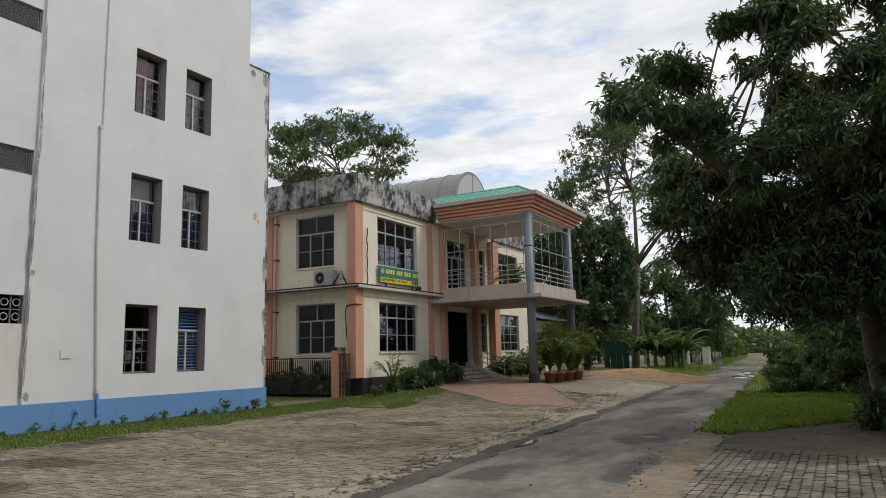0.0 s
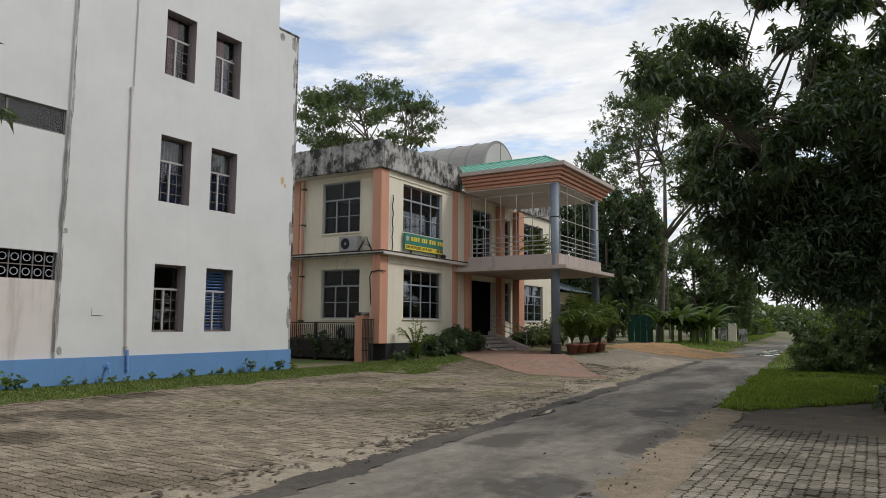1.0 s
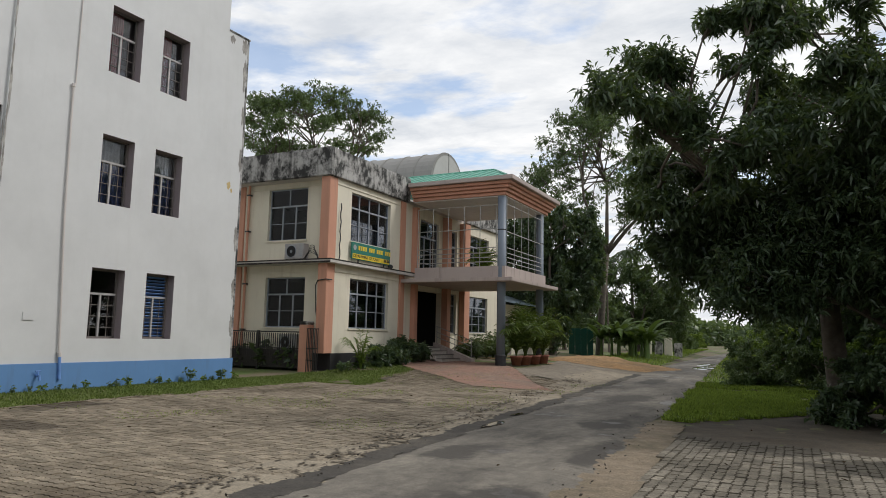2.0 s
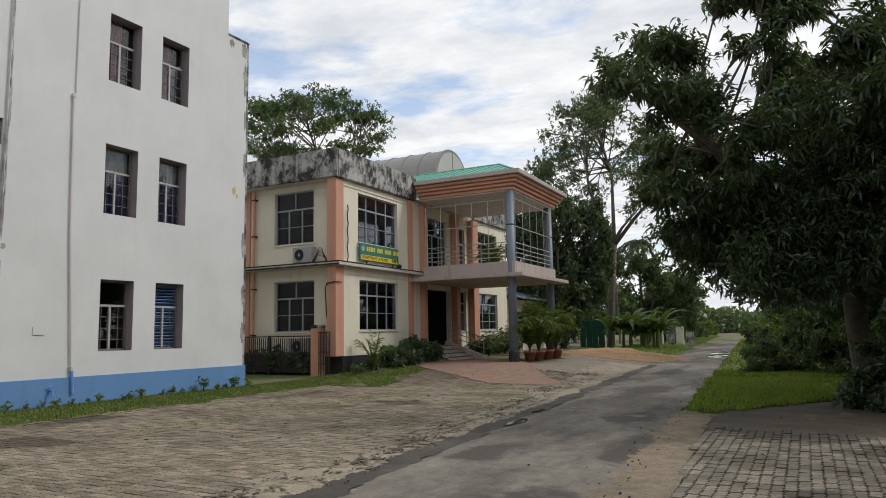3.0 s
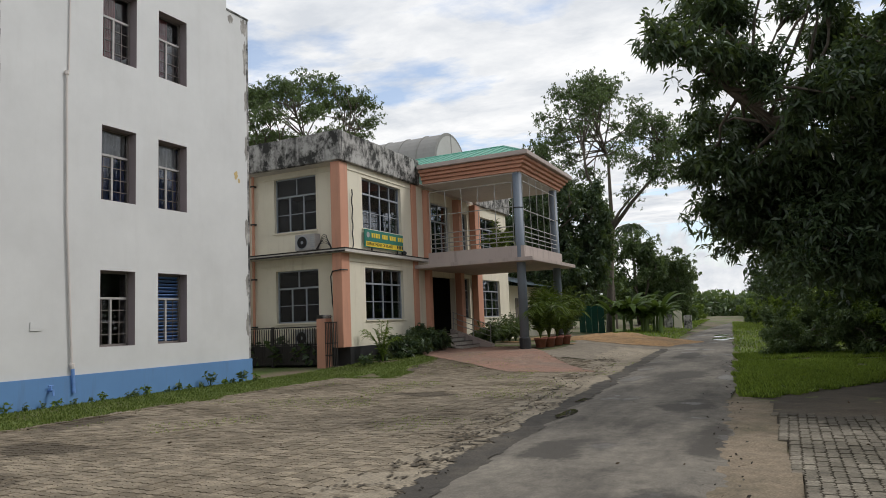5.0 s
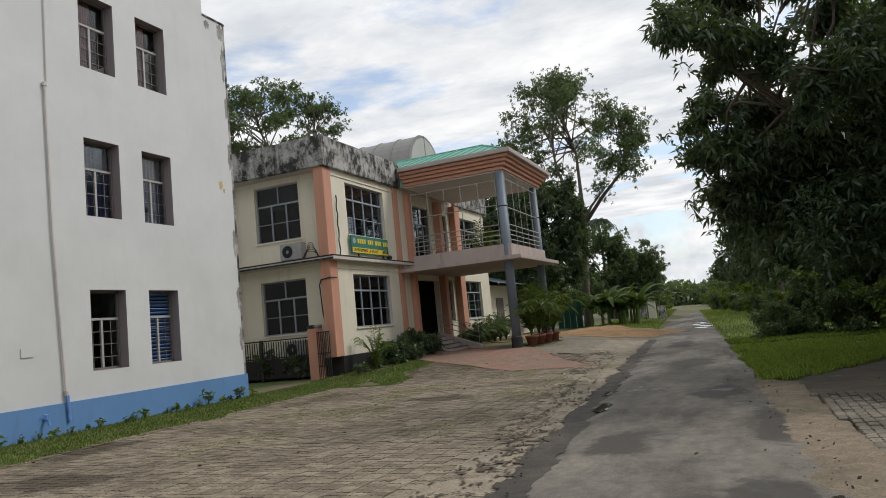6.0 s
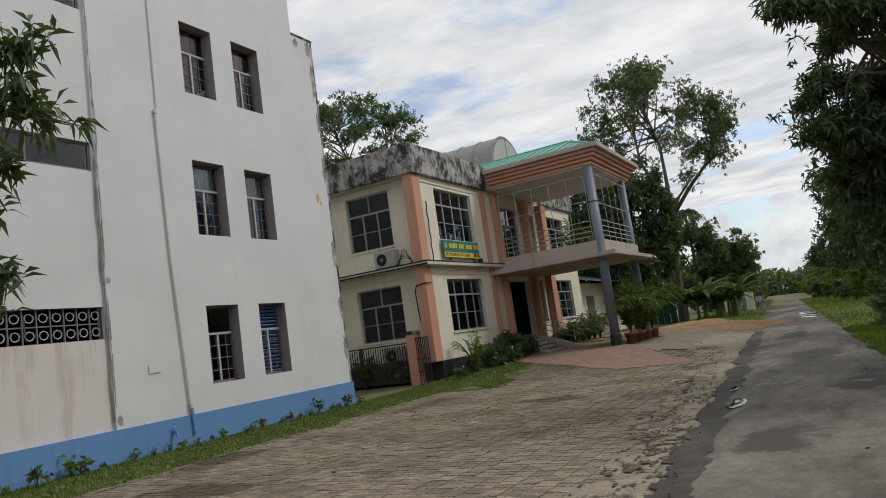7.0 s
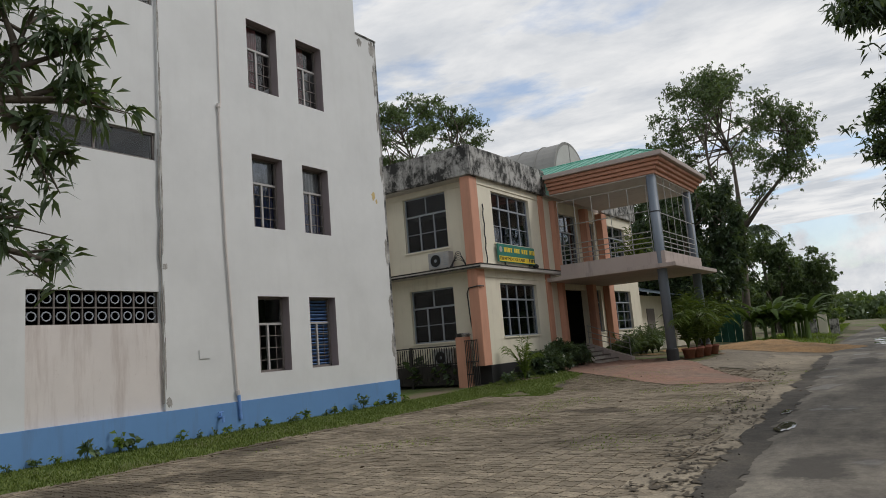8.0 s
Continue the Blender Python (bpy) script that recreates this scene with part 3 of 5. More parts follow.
# ---- two storey office ----
XF, YL = -12.15, 23.82
ob_office = empty("office_building", (XF, YL, 0))
tagged(ob_office, "cream two storey office with salmon pilasters and a pillared balcony", "building")
of = lambda n, bm, mat, label="", smooth=False: world_part(n, bm, mat, ob_office, label, smooth)
front, left = on_x(XF), on_y(YL)
FW = [(24.87, 27.56, 1.63, 3.46), (24.80, 27.56, 4.84, 6.66)]
ENT = [(29.85, 32.2, 0.95, 3.35), (32.7, 33.8, 1.55, 3.40), (35.1, 37.6, 1.60, 3.40), (30.1, 31.9, 4.0, 6.5), (32.7, 33.8, 4.0, 6.4), (35.1, 37.7, 4.7, 6.5)]
LW = [(-15.22, -13.38, 1.62, 3.45), (-15.25, -13.42, 4.82, 6.77)]
of("front_wall", wall_mesh(YL + 0.25, 38.9, 0.75, 7.0, FW + ENT, 0.25, front), CREAM)
of("side_wall", wall_mesh(-24, XF, 0.75, 7.0, LW, 0.25, left), CREAM)
of("base_course", boxed(-24, XF + 0.02, YL - 0.02, 38.9, -0.3, 0.745), BLACK, "black painted base course")
for a in ((-24, -23.8, YL + 0.3, 38.9, 0.75, 7), (-23.8, XF - 0.3, 38.7, 38.9, 0.75, 7)):
    of("rear_wall", boxed(*a), CREAM)
# office interior: shade is in the near-black colour here too
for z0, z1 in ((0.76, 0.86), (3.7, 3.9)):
    of("floor_slab", boxed(-23.7, XF - 0.27, YL + 0.27, 38.6, z0, z1), ROOMSHADE)
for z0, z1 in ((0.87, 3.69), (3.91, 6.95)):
    of("inner_wall", boxed(-18.1, -18.0, YL + 0.27, 38.6, z0, z1), ROOMSHADE)
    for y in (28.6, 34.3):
        of("partition", boxed(-17.9, XF - 0.27, y, y + 0.1, z0, z1), ROOMSHADE)
# roof slab and blackened parapet
of("roof_slab", boxed(-24.2, XF + 0.01, YL - 0.43, 39.2, 6.98, 7.12), SOFFIT)
bm = bmesh.new()
PX, PY = XF + 0.15, YL - 0.57
box(bm, -24.3, PX, PY, PY + 0.14, 7.0, 8.02, 0.02)
box(bm, PX - 0.14, PX, PY + 0.141, 28.9, 7.0, 8.02, 0.02)
box(bm, -24.3, -24.1, PY + 0.141, 39.2, 7.0, 8.02)
bmesh.ops.subdivide_edges(bm, edges=bm.edges[:], cuts=6, use_grid_fill=True)
for v in bm.verts:
    v.co += Vector((noise.noise(v.co * 2.0), noise.noise(v.co * 2.0 + Vector((9, 0, 0))), 1.2 * noise.noise(v.co * 1.5))) * 0.02
of("parapet", bm, MILDEW, "rain-blackened concrete parapet")
of("far_parapet", boxed(PX - 0.14, PX, 34.6, 39.2, 7.0, 8.02, 0.02), MILDEW)
# ledge between the storeys
bm = bmesh.new()
box(bm, -24, XF, YL - 0.6, YL - 0.003, 3.88, 4.0, 0.01)
box(bm, XF + 0.003, XF + 0.30, YL - 0.6, 29.3, 3.88, 4.0, 0.01)
of("ledge", bm, SOFFIT, "weathered sunshade ledge")
bm = bmesh.new()
box(bm, -24, XF + 0.305, YL - 0.61, YL - 0.555, 3.985, 4.03)
box(bm, XF + 0.262, XF + 0.306, YL - 0.55, 29.28, 3.985, 4.03)
box(bm, -24, XF + 0.29, YL - 0.612, YL - 0.598, 3.882, 3.94)
of("ledge_lip", bm, GROWTH, "black mildewed lip")
# pilasters
for z0, z1 in ((0.75, 3.88), (4.0, 6.98)):
    of("corner_column", boxed(-12.48, XF + 0.05, YL - 0.46, YL + 0.02, z0, z1, 0.012), SALMON, "salmon corner column")
    of("pilaster", boxed(XF, XF + 0.07, 28.35, 28.72, z0, z1, 0.01), SALMON)
    of("pilaster", boxed(XF, XF + 0.22, 29.35, 29.62, z0, z1 - 0.1, 0.01), SALMON)
    of("pilaster", boxed(XF, XF + 0.3, 32.25, 32.62, z0, z1 - 0.1, 0.01), SALMON)
    of("pilaster", boxed(XF, XF + 0.3, 34.1, 34.7, z0, z1 - 0.1, 0.01), SALMON)
of("side_pilaster", boxed(-16.75, -16.4, YL - 0.06, YL + 0.02, 0.75, 6.98, 0.01), SALMON)
for z in (3.62, 6.78):
    of("cornice_line", boxed(XF, XF + 0.03, YL + 0.03, 28.34, z, z + 0.04), CREAM)
    of("cornice_line", boxed(-16.38, -12.5, YL - 0.03, YL, z, z + 0.04), CREAM)


def office_window(u0, u1, z0, z1, place, cols, rows_, top, upper_cols, glass, d=0.14):
    t = 0.045
    bm = bmesh.new()
    for a in ((u0, u0 + t, z0, z1), (u1 - t, u1, z0, z1), (u0, u1, z0, z0 + t), (u0, u1, z1 - t, z1)):
        bars(*a, d - 0.03, d + 0.03, place, bm)
    w = of("window", bm, FRAMEGREY, "grey steel window with glass panes")
    zt = z1 - top * (z1 - z0)
    part("transom", bars(u0 + t, u1 - t, zt - 0.03, zt + 0.03, d - 0.035, d + 0.028, place), FRAMEGREY, w)
    for k in range(1, cols):
        u = u0 + (u1 - u0) * k / cols
        part("mullion", bars(u - 0.025, u + 0.025, z0 + t, zt - 0.03, d - 0.028, d + 0.026, place), FRAMEGREY, w)
    for k in range(1, upper_cols):
        u = u0 + (u1 - u0) * k / upper_cols
        part("mullion", bars(u - 0.022, u + 0.022, zt + 0.03, z1 - t, d - 0.028, d + 0.026, place), FRAMEGREY, w)
    for k in range(1, rows_):
        z = z0 + (zt - z0) * k / rows_
        part("bar", bars(u0 + t, u1 - t, z - 0.012, z + 0.012, d - 0.02, d - 0.002, place), FRAMEGREY, w)
    for k in range(cols):
        a, b = u0 + (u1 - u0) * k / cols, u0 + (u1 - u0) * (k + 1) / cols
        g = part("pane", bars(a + 0.02, b - 0.02, z0 + t, zt - 0.02, d + 0.004, d + 0.010, place), glass, w)
        g.visible_shadow = False
    for k in range(upper_cols):
        a, b = u0 + (u1 - u0) * k / upper_cols, u0 + (u1 - u0) * (k + 1) / upper_cols
        g = part("pane", bars(a + 0.02, b - 0.02, zt + 0.02, z1 - t, d + 0.004, d + 0.010, place), glass, w)
        g.visible_shadow = False
    part("sill", bars(u0 - 0.05, u1 + 0.05, z0 - 0.05, z0, -0.05, 0.1, place), CREAM, w)
    return w


for h in FW:
    office_window(*h, front, 4, 2, 0.30, 4, TINTED)
for h in LW:
    office_window(*h, left, 3, 2, 0.34, 2, SMOKED)
for h in (ENT[1], ENT[2], ENT[4], ENT[5], ENT[3]):
    office_window(*h, front, 3 if h[1] - h[0] > 1.5 else 2, 3, 0.3, 2, TINTED)

# ---- portico ----
PX1, PY0, PY1 = -7.2, 28.4, 34.2
bm = bmesh.new()
box(bm, XF + 0.02, PX1, PY0, PY1, 3.57, 3.72, 0.015)
of("canopy_slab", bm, PINKCON, "thin canopy slab over the entrance")
bm = bmesh.new()
box(bm, XF + 0.46, PX1 - 0.45, PY0 + 0.45, PY0 + 0.6, 3.725, 4.2, 0.01)
box(bm, PX1 - 0.6, PX1 - 0.45, PY0 + 0.601, PY1 - 0.45, 3.725, 4.2, 0.01)
of("balcony_kerb", bm, PINKCON, "pinkish concrete balcony kerb")
bm = bmesh.new()
x0 = XF + 0.3
steps = [(0.0, 7.72, 7.55), (0.14, 7.54, 7.42), (0.24, 7.41, 7.29), (0.34, 7.28, 7.16), (0.44, 7.15, 7.02)]
for k, (ins, zt, zb) in enumerate(steps):
    bm = boxed(x0, PX1 - ins, PY0 + ins, 34.5 - ins, zb, zt, 0.012)
    of("roof_tier", bm, PINKCON if k == 0 else SALMON, "" if k else "greyed top fascia")
    if k:
        of("roof_groove", boxed(x0, PX1 - ins - 0.10, PY0 + ins + 0.10, 34.5 - ins - 0.10, zt, zt + 0.012), MILDEW)
of("roof_soffit", boxed(x0, PX1 - 0.5, PY0 + 0.5, 34.0, 6.97, 7.015), SOFFIT, "pale grey ceiling of the balcony")
bm = bmesh.new()
e = [(-13.5, PY0 + 0.15, 7.73), (PX1 - 0.3, PY0 + 0.15, 7.73), (PX1 - 0.3, 34.3, 7.73), (-13.5, 34.3, 7.73)]
ridge = [(-13.5, 31.35, 8.72), (-9.2, 31.35, 8.72)]
vs = [bm.verts.new(p) for p in e + ridge]
for f in ((0, 1, 5, 4), (1, 2, 5), (2, 3, 4, 5), (0, 4, 3), (3, 2, 1, 0)):
    bm.faces.new([vs[i] for i in f])
hip = of("hipped_roof", bm, ROOFGREEN, "green sheet metal hipped roof")
for i in range(14):
    f = i / 13
    xa = -13.4 + (PX1 - 0.35 + 13.4) * f
    t = 1.0 if xa < -9.2 else max(0.0, (PX1 - 0.3 - xa) / (PX1 - 0.3 + 9.2))
    if t > 0.08:
        part("seam", tube(bmesh.new(), [(xa, PY0 + 0.14, 7.755), (xa, PY0 + 0.15 + (31.35 - PY0 - 0.15) * t, 7.755 + 0.99 * t)], 0.018, 5), ROOFGREEN, hip)
part("ridge_cap", tube(bmesh.new(), [(-13.4, 31.35, 8.73), (-9.2, 31.35, 8.73), (PX1 - 0.3, PY0 + 0.15, 7.75)], 0.045, 6), ROOFGREEN, hip)


def column(x, y):
    c = of("column", lathe(bmesh.new(), [(0.17, 0.75), (0.17, 6.98)], (x, y, 0), 20), COLUMN, "blue-grey round column", True)
    b = part("column_base", lathe(bmesh.new(), [(0.21, 0.2), (0.21, 0.72), (0.17, 0.76)], (x, y, 0), 20), BLACK, c, "black painted foot")
    part("collar", lathe(bmesh.new(), [(0.175, 5.62), (0.178, 5.66)], (x, y, 0), 20), BLACK, c)


column(-7.86, 29.0)
column(-7.86, 33.55)
# balcony railing and grille
def rail_run(p, q, uprights, heights, post_top):
    p, q = Vector(p), Vector(q)
    for h in heights:
        of("rail", tube(bmesh.new(), [p + Vector((0, 0, h)), q + Vector((0, 0, h))], 0.018, 6), STEEL)
    for k in range(uprights):
        a = p.lerp(q, k / (uprights - 1))
        of("upright", tube(bmesh.new(), [a, a + Vector((0, 0, post_top))], 0.014, 6), STEEL)


rail_run((XF + 0.55, PY0 + 0.52, 4.2), (-8.06, PY0 + 0.52, 4.2), 6, (0.18, 0.36, 0.54, 0.75, 1.5, 2.45), 2.45)
rail_run((PX1 - 0.53, 29.2, 4.2), (PX1 - 0.53, 33.35, 4.2), 6, (0.18, 0.36, 0.54, 0.75, 1.4, 2.5), 2.75)

# barrel roof over the hall behind
PALESHEET = painted("pale_translucent_sheet", (0.46, 0.46, 0.44), (0.25, 0.24, 0.22), 0.4)
bm = bmesh.new()
prof = [(math.cos(math.pi * k / 18), math.sin(math.pi * k / 18)) for k in range(19)]
ya, ra, zb = 36.55, 1.95, 9.25
rings = [[bm.verts.new((x, ya - ra * c, zb + 1.95 * s)) for c, s in prof] for x in (-14.1, -24)]
for k in range(18):
    bm.faces.new((rings[0][k], rings[0][k + 1], rings[1][k + 1], rings[1][k]))
bm.faces.new(rings[0][::-1])
bm.faces.new(rings[1])
bmesh.ops.recalc_face_normals(bm, faces=bm.faces)
barrel = of("barrel_roof", bm, ROOFGREY, "weathered grey barrel vault roof")
for i in range(9):
    x = -14.12 - i * 1.1
    part("rib", tube(bmesh.new(), [(x, ya - (ra + 0.02) * c, zb + 1.97 * s) for c, s in prof], 0.03, 5, False), ROOFGREY, barrel)
part("end_mullion", boxed(-14.1, -14.06, ya - 0.03, ya + 0.03, zb, zb + 1.93), ROOFGREY, barrel)
part("end_panel", lathe(bmesh.new(), [(ra - 0.12, 0), (ra - 0.12, 0.02)], (0, 0, 0), 36), PALESHEET, barrel, "pale sheet closing the vault").matrix_basis = Matrix.Translation((-14.098, ya, zb)) @ Matrix.Rotation(radians(90), 4, "Y")
of("hall_wall", boxed(-24, -14.2, ya - ra, ya + ra, 7.15, zb), SOFFIT)
# ---- sunny details of the office ----
def air_conditioner(x0, x1, y0, y1, z0, z1, where):
    ac = empty("air_conditioner", ((x0 + x1) / 2, y0, z0))
    tagged(ac, "white outdoor air conditioner unit " + where, "air conditioner")
    world_part("casing", boxed(x0, x1, y0, y1, z0 + 0.05, z1, 0.015), FRAMEWHITE, ac)
    cx, cz, r = x0 + 0.31, (z0 + z1) / 2 + 0.02, 0.215
    ring = bmesh.new()
    pts = [(cx + r * math.cos(a), y0 - 0.01, cz + r * math.sin(a)) for a in [2 * math.pi * k / 28 for k in range(29)]]
    tube(ring, pts, 0.014, 6, False)
    grille = world_part("fan_grille", ring, FRAMEGREY, ac)
    disc = bmesh.new()
    for k in range(9):
        rr = r * (k + 0.6) / 9.5
        tube(disc, [(cx + rr * math.cos(a), y0 - 0.012, cz + rr * math.sin(a)) for a in [2 * math.pi * q / 24 for q in range(25)]], 0.0035, 4, False)
    part("rings", disc, BLACK, grille)
    hub = bmesh.new()
    tube(hub, [(cx, y0 - 0.015, cz), (cx, y0 + 0.02, cz)], 0.055, 14)
    part("hub", hub, FRAMEGREY, grille)
    # flat black disc on the closed casing stands for the fan opening's shade
    shade_disc = bmesh.new()
    tube(shade_disc, [(cx, y0 - 0.004, cz), (cx, y0 + 0.01, cz)], r * 0.98, 28)
    part("shade_disc", shade_disc, BLACK, grille, "black disc painted in for the shaded fan opening")
    for x in (x0 + 0.1, x1 - 0.1):
        world_part("foot", boxed(x - 0.03, x + 0.03, y0, y1, z0, z0 + 0.05), IRON, ac)
    for k in range(6):
        z = z0 + 0.14 + k * 0.07
        world_part("slot", boxed(x1 - 0.20, x1 - 0.05, y0 - 0.004, y0, z, z + 0.02), FRAMEGREY, ac)


air_conditioner(-13.94, -13.1, 23.28, 23.6, 4.0, 4.6, "standing on the ledge")
air_conditioner(-14.16, -13.34, 23.44, 23.74, 0.78, 1.38, "on wall brackets behind the iron fence")
brk = tagged(empty("wall_bracket", (-13.75, 23.8, 0.75)), "pair of dark iron brackets on the base course", "bracket")
for x in (-14.06, -13.44):
    world_part("arm", boxed(x - 0.02, x + 0.02, 23.42, 23.80, 0.70, 0.78), IRON, brk)
cables = tagged(empty("cable_bundle", (-12.9, 23.5, 4.0)), "black looped cables beside the air conditioner", "cable")
rnd = random.Random(4)
for k in range(5):
    xa, xb = -13.1 + 0.02 * k, -12.45 - 0.09 * rnd.random()
    world_part("loop", tube(bmesh.new(), [(xa + (xb - xa) * f, 23.3 + 0.1 * rnd.random(), 4.05 + (0.2 + 0.07 * k) * math.sin(math.pi * f)) for f in [i / 8 for i in range(9)]], 0.011, 5), BLACK, cables)
wire = tagged(empty("wall_cable", (XF, 24.1, 4.0)), "black cable hanging down the cream wall", "cable")
world_part("strand", tube(bmesh.new(), [(XF + 0.07, 24.05 + 0.03 * math.sin(i * 1.9), 6.1 - 0.17 * i) for i in range(13)] + [(XF + 0.1, 24.15, 4.02)], 0.022, 5), BLACK, wire)
pipe = tagged(empty("vent_pipe", (-12.5, 23.4, 2.0)), "dark bent cable pipe on the corner column", "pipe")
world_part("bend", tube(bmesh.new(), [(-12.03, 23.6, 3.3), (-12.1, 23.33, 3.31), (-12.45, 23.33, 3.27), (-12.53, 23.34, 3.1), (-12.52, 23.4, 2.2), (-12.55, 23.6, 1.6)], 0.022, 6), BLACK, pipe)
drain = tagged(empty("drain_pipe", (-16.1, 23.7, 0.5)), "rusty brown drain pipe down the side wall", "pipe")
world_part("shaft", tube(bmesh.new(), [(-16.15, 23.72, 0.4), (-16.15, 23.72, 7.0)], 0.05, 8), SALMON, drain)
for z in (1.5, 3.2, 5.2, 6.6):
    world_part("bracket", boxed(-16.23, -16.07, 23.66, 23.82, z, z + 0.05), BLACK, drain)

# sign board
SIGNGREEN = plain("green_sign_paint", (0.02, 0.17, 0.13), 0.5)
SIGNYELLOW = plain("yellow_sign_paint", (0.75, 0.55, 0.04), 0.5)
sign = tagged(empty("sign_board", (XF + 0.1, 26.2, 4.1)), "green sign board with a yellow strip on the ledge", "sign")
SX = XF + 0.13
world_part("board", boxed(SX - 0.05, SX, 24.72, 27.42, 4.17, 4.80, 0.01), SIGNGREEN, sign)
world_part("strip", boxed(SX, SX + 0.006, 24.78, 27.36, 4.20, 4.38), SIGNYELLOW, sign, "yellow lettering strip")
for y in (25.2, 27.0):
    world_part("leg", boxed(SX - 0.05, SX - 0.01, y - 0.025, y + 0.025, 4.0, 4.17), IRON, sign)
txt = bpy.data.curves.new("words", "FONT")
txt.body, txt.size, txt.extrude, txt.align_x, txt.align_y = "DEPARTMENT OF PLANT", 0.16, 0.003, "LEFT", "CENTER"
tob = new("lettering", txt)
tob.parent = sign
tob.matrix_parent_inverse = Matrix.Translation(-sign.location)
tob.matrix_basis = Matrix.Translation((SX + 0.010, 24.82, 4.29)) @ Euler((radians(90), 0, radians(90))).to_matrix().to_4x4()
txt.materials.append(BLACK)
x = 26.93
for w in (0.10, 0.09, 0.09, 0.1):
    world_part("letter_bar", boxed(SX + 0.006, SX + 0.012, x, x + w * 0.75, 4.25, 4.37), BLACK, sign)
    x += w + 0.02
x = 25.15
for w in (0.14, 0.1, 0.16, 0.12, None, 0.12, 0.13, 0.11, None, 0.16, 0.12, 0.15, None, 0.14, 0.1, 0.15):
    if w:
        world_part("letter_bar", boxed(SX, SX + 0.006, x, x + w * 0.78, 4.53, 4.67), SIGNYELLOW, sign)
        world_part("letter_bar", boxed(SX, SX + 0.006, x - 0.01, x + w, 4.672, 4.69), SIGNYELLOW, sign)
    x += (w or 0.1) + 0.02
world_part("emblem", tube(bmesh.new(), [(SX - 0.002, 24.92, 4.61), (SX + 0.006, 24.92, 4.61)], 0.10, 16), FRAMEWHITE, sign, "round pale emblem")
world_part("lamp", lathe(bmesh.new(), [(0.05, 0.0), (0.1, 0.05), (0.1, 0.12), (0.04, 0.17)], (SX - 0.02, 27.5, 4.05), 10), BLACK, sign, "small black lamp")

# entrance steps, ramp wall and handrail
STEPTILE = plain("pale_step_tile", (0.5, 0.46, 0.41), 0.6)
STEPDARK = plain("dark_step_tread", (0.12, 0.09, 0.08), 0.5)
st = tagged(empty("entrance_steps", (-11.3, 30.6, 0.3)), "tiled entrance steps with dark treads and a sloping wall", "steps")
for k in range(4):
    xa = -10.75 - 0.33 * k
    world_part("step", boxed(-12.14, xa, 29.75, 31.4, 0.2 + (0.15 * k if k else 0), 0.46 + 0.15 * k, 0.008), STEPTILE, st)
    world_part("tread", boxed(xa - 0.33, xa + 0.02, 29.74, 31.41, 0.462 + 0.15 * k, 0.485 + 0.15 * k, 0.004), STEPDARK, st)
bm = bmesh.new()
vs = [bm.verts.new(p) for y in (31.42, 31.75) for p in ((-12.1, y, 0.2), (-10.2, y, 0.2), (-10.2, y, 0.46), (-12.1, y, 1.12))]
for f in ((0, 1, 2, 3), (7, 6, 5, 4), (0, 4, 5, 1), (1, 5, 6, 2), (2, 6, 7, 3), (3, 7, 4, 0)):
    bm.faces.new([vs[i] for i in f])
bmesh.ops.recalc_face_normals(bm, faces=bm.faces)
world_part("ramp_wall", bm, PINKCON, st, "brownish sloping side wall")
hr = tagged(empty("handrail", (-11, 31.6, 0.5)), "thin steel handrail on the sloping wall", "railing")
for a, h in (((-12.0, 1.1), 0.0), ((-11.1, 0.78), 0.0), ((-10.3, 0.48), 0.0)):
    world_part("post", tube(bmesh.new(), [(a[0], 31.6, a[1]), (a[0], 31.6, a[1] + 0.75)], 0.02, 6), STEEL, hr)
for h in (0.75, 0.5, 0.28):
    world_part("rail", tube(bmesh.new(), [(-12.05, 31.6, 1.1 + h), (-10.25, 31.6, 0.48 + h)], 0.018, 6), STEEL, hr)

# gate pillar and fence
gp = tagged(empty("gate_pillar", (-12.87, 23.4, 0)), "salmon plastered gate pillar with a rounded cap", "pillar")
world_part("shaft", boxed(-13.06, -12.68, 23.2, 23.56, 0.0, 1.72, 0.02), SALMON, gp)
world_part("cap", boxed(-13.09, -12.65, 23.17, 23.59, 1.722, 1.84, 0.05), MILDEW, gp, "mildewed cap")
fence = tagged(empty("iron_fence", (-14.5, 23.35, 0)), "dark iron fence with upright bars and a paler panel", "fence")
for z in (0.22, 0.86, 1.44):
    world_part("rail", boxed(-17.0, -13.07, 23.32, 23.36, z, z + 0.045), IRON, fence)
for k in range(40):
    x = -16.95 + 0.098 * k
    world_part("bar", boxed(x - 0.012, x + 0.012, 23.328, 23.352, 0.2, 1.42), IRON, fence)
world_part("kick_plate", boxed(-16.95, -13.10, 23.338, 23.345, 0.2, 0.84), IRON, fence, "dark sheet behind the lower bars")
for x in (-15.0,):
    world_part("post", boxed(x - 0.04, x + 0.04, 23.30, 23.38, 0.0, 1.5), IRON, fence)
small = tagged(empty("small_railing", (-12.4, 23.15, 0)), "short dark railing between pillar and column", "railing")
for k in range(8):
    x = -12.64 + 0.065 * k
    world_part("bar", boxed(x - 0.01, x + 0.01, 23.12, 23.14, 0.05, 1.6), IRON, small)
for z in (0.5, 0.9, 1.57):
    world_part("rail", boxed(-12.66, -12.17, 23.115, 23.145, z, z + 0.03), IRON, small)
backwall = tagged(finish("yard_wall", boxed(-22, -16.9, 21.6, 21.75, -0.1, 1.0), MILDEW), "dark low wall between the buildings", "wall", kind="structure")

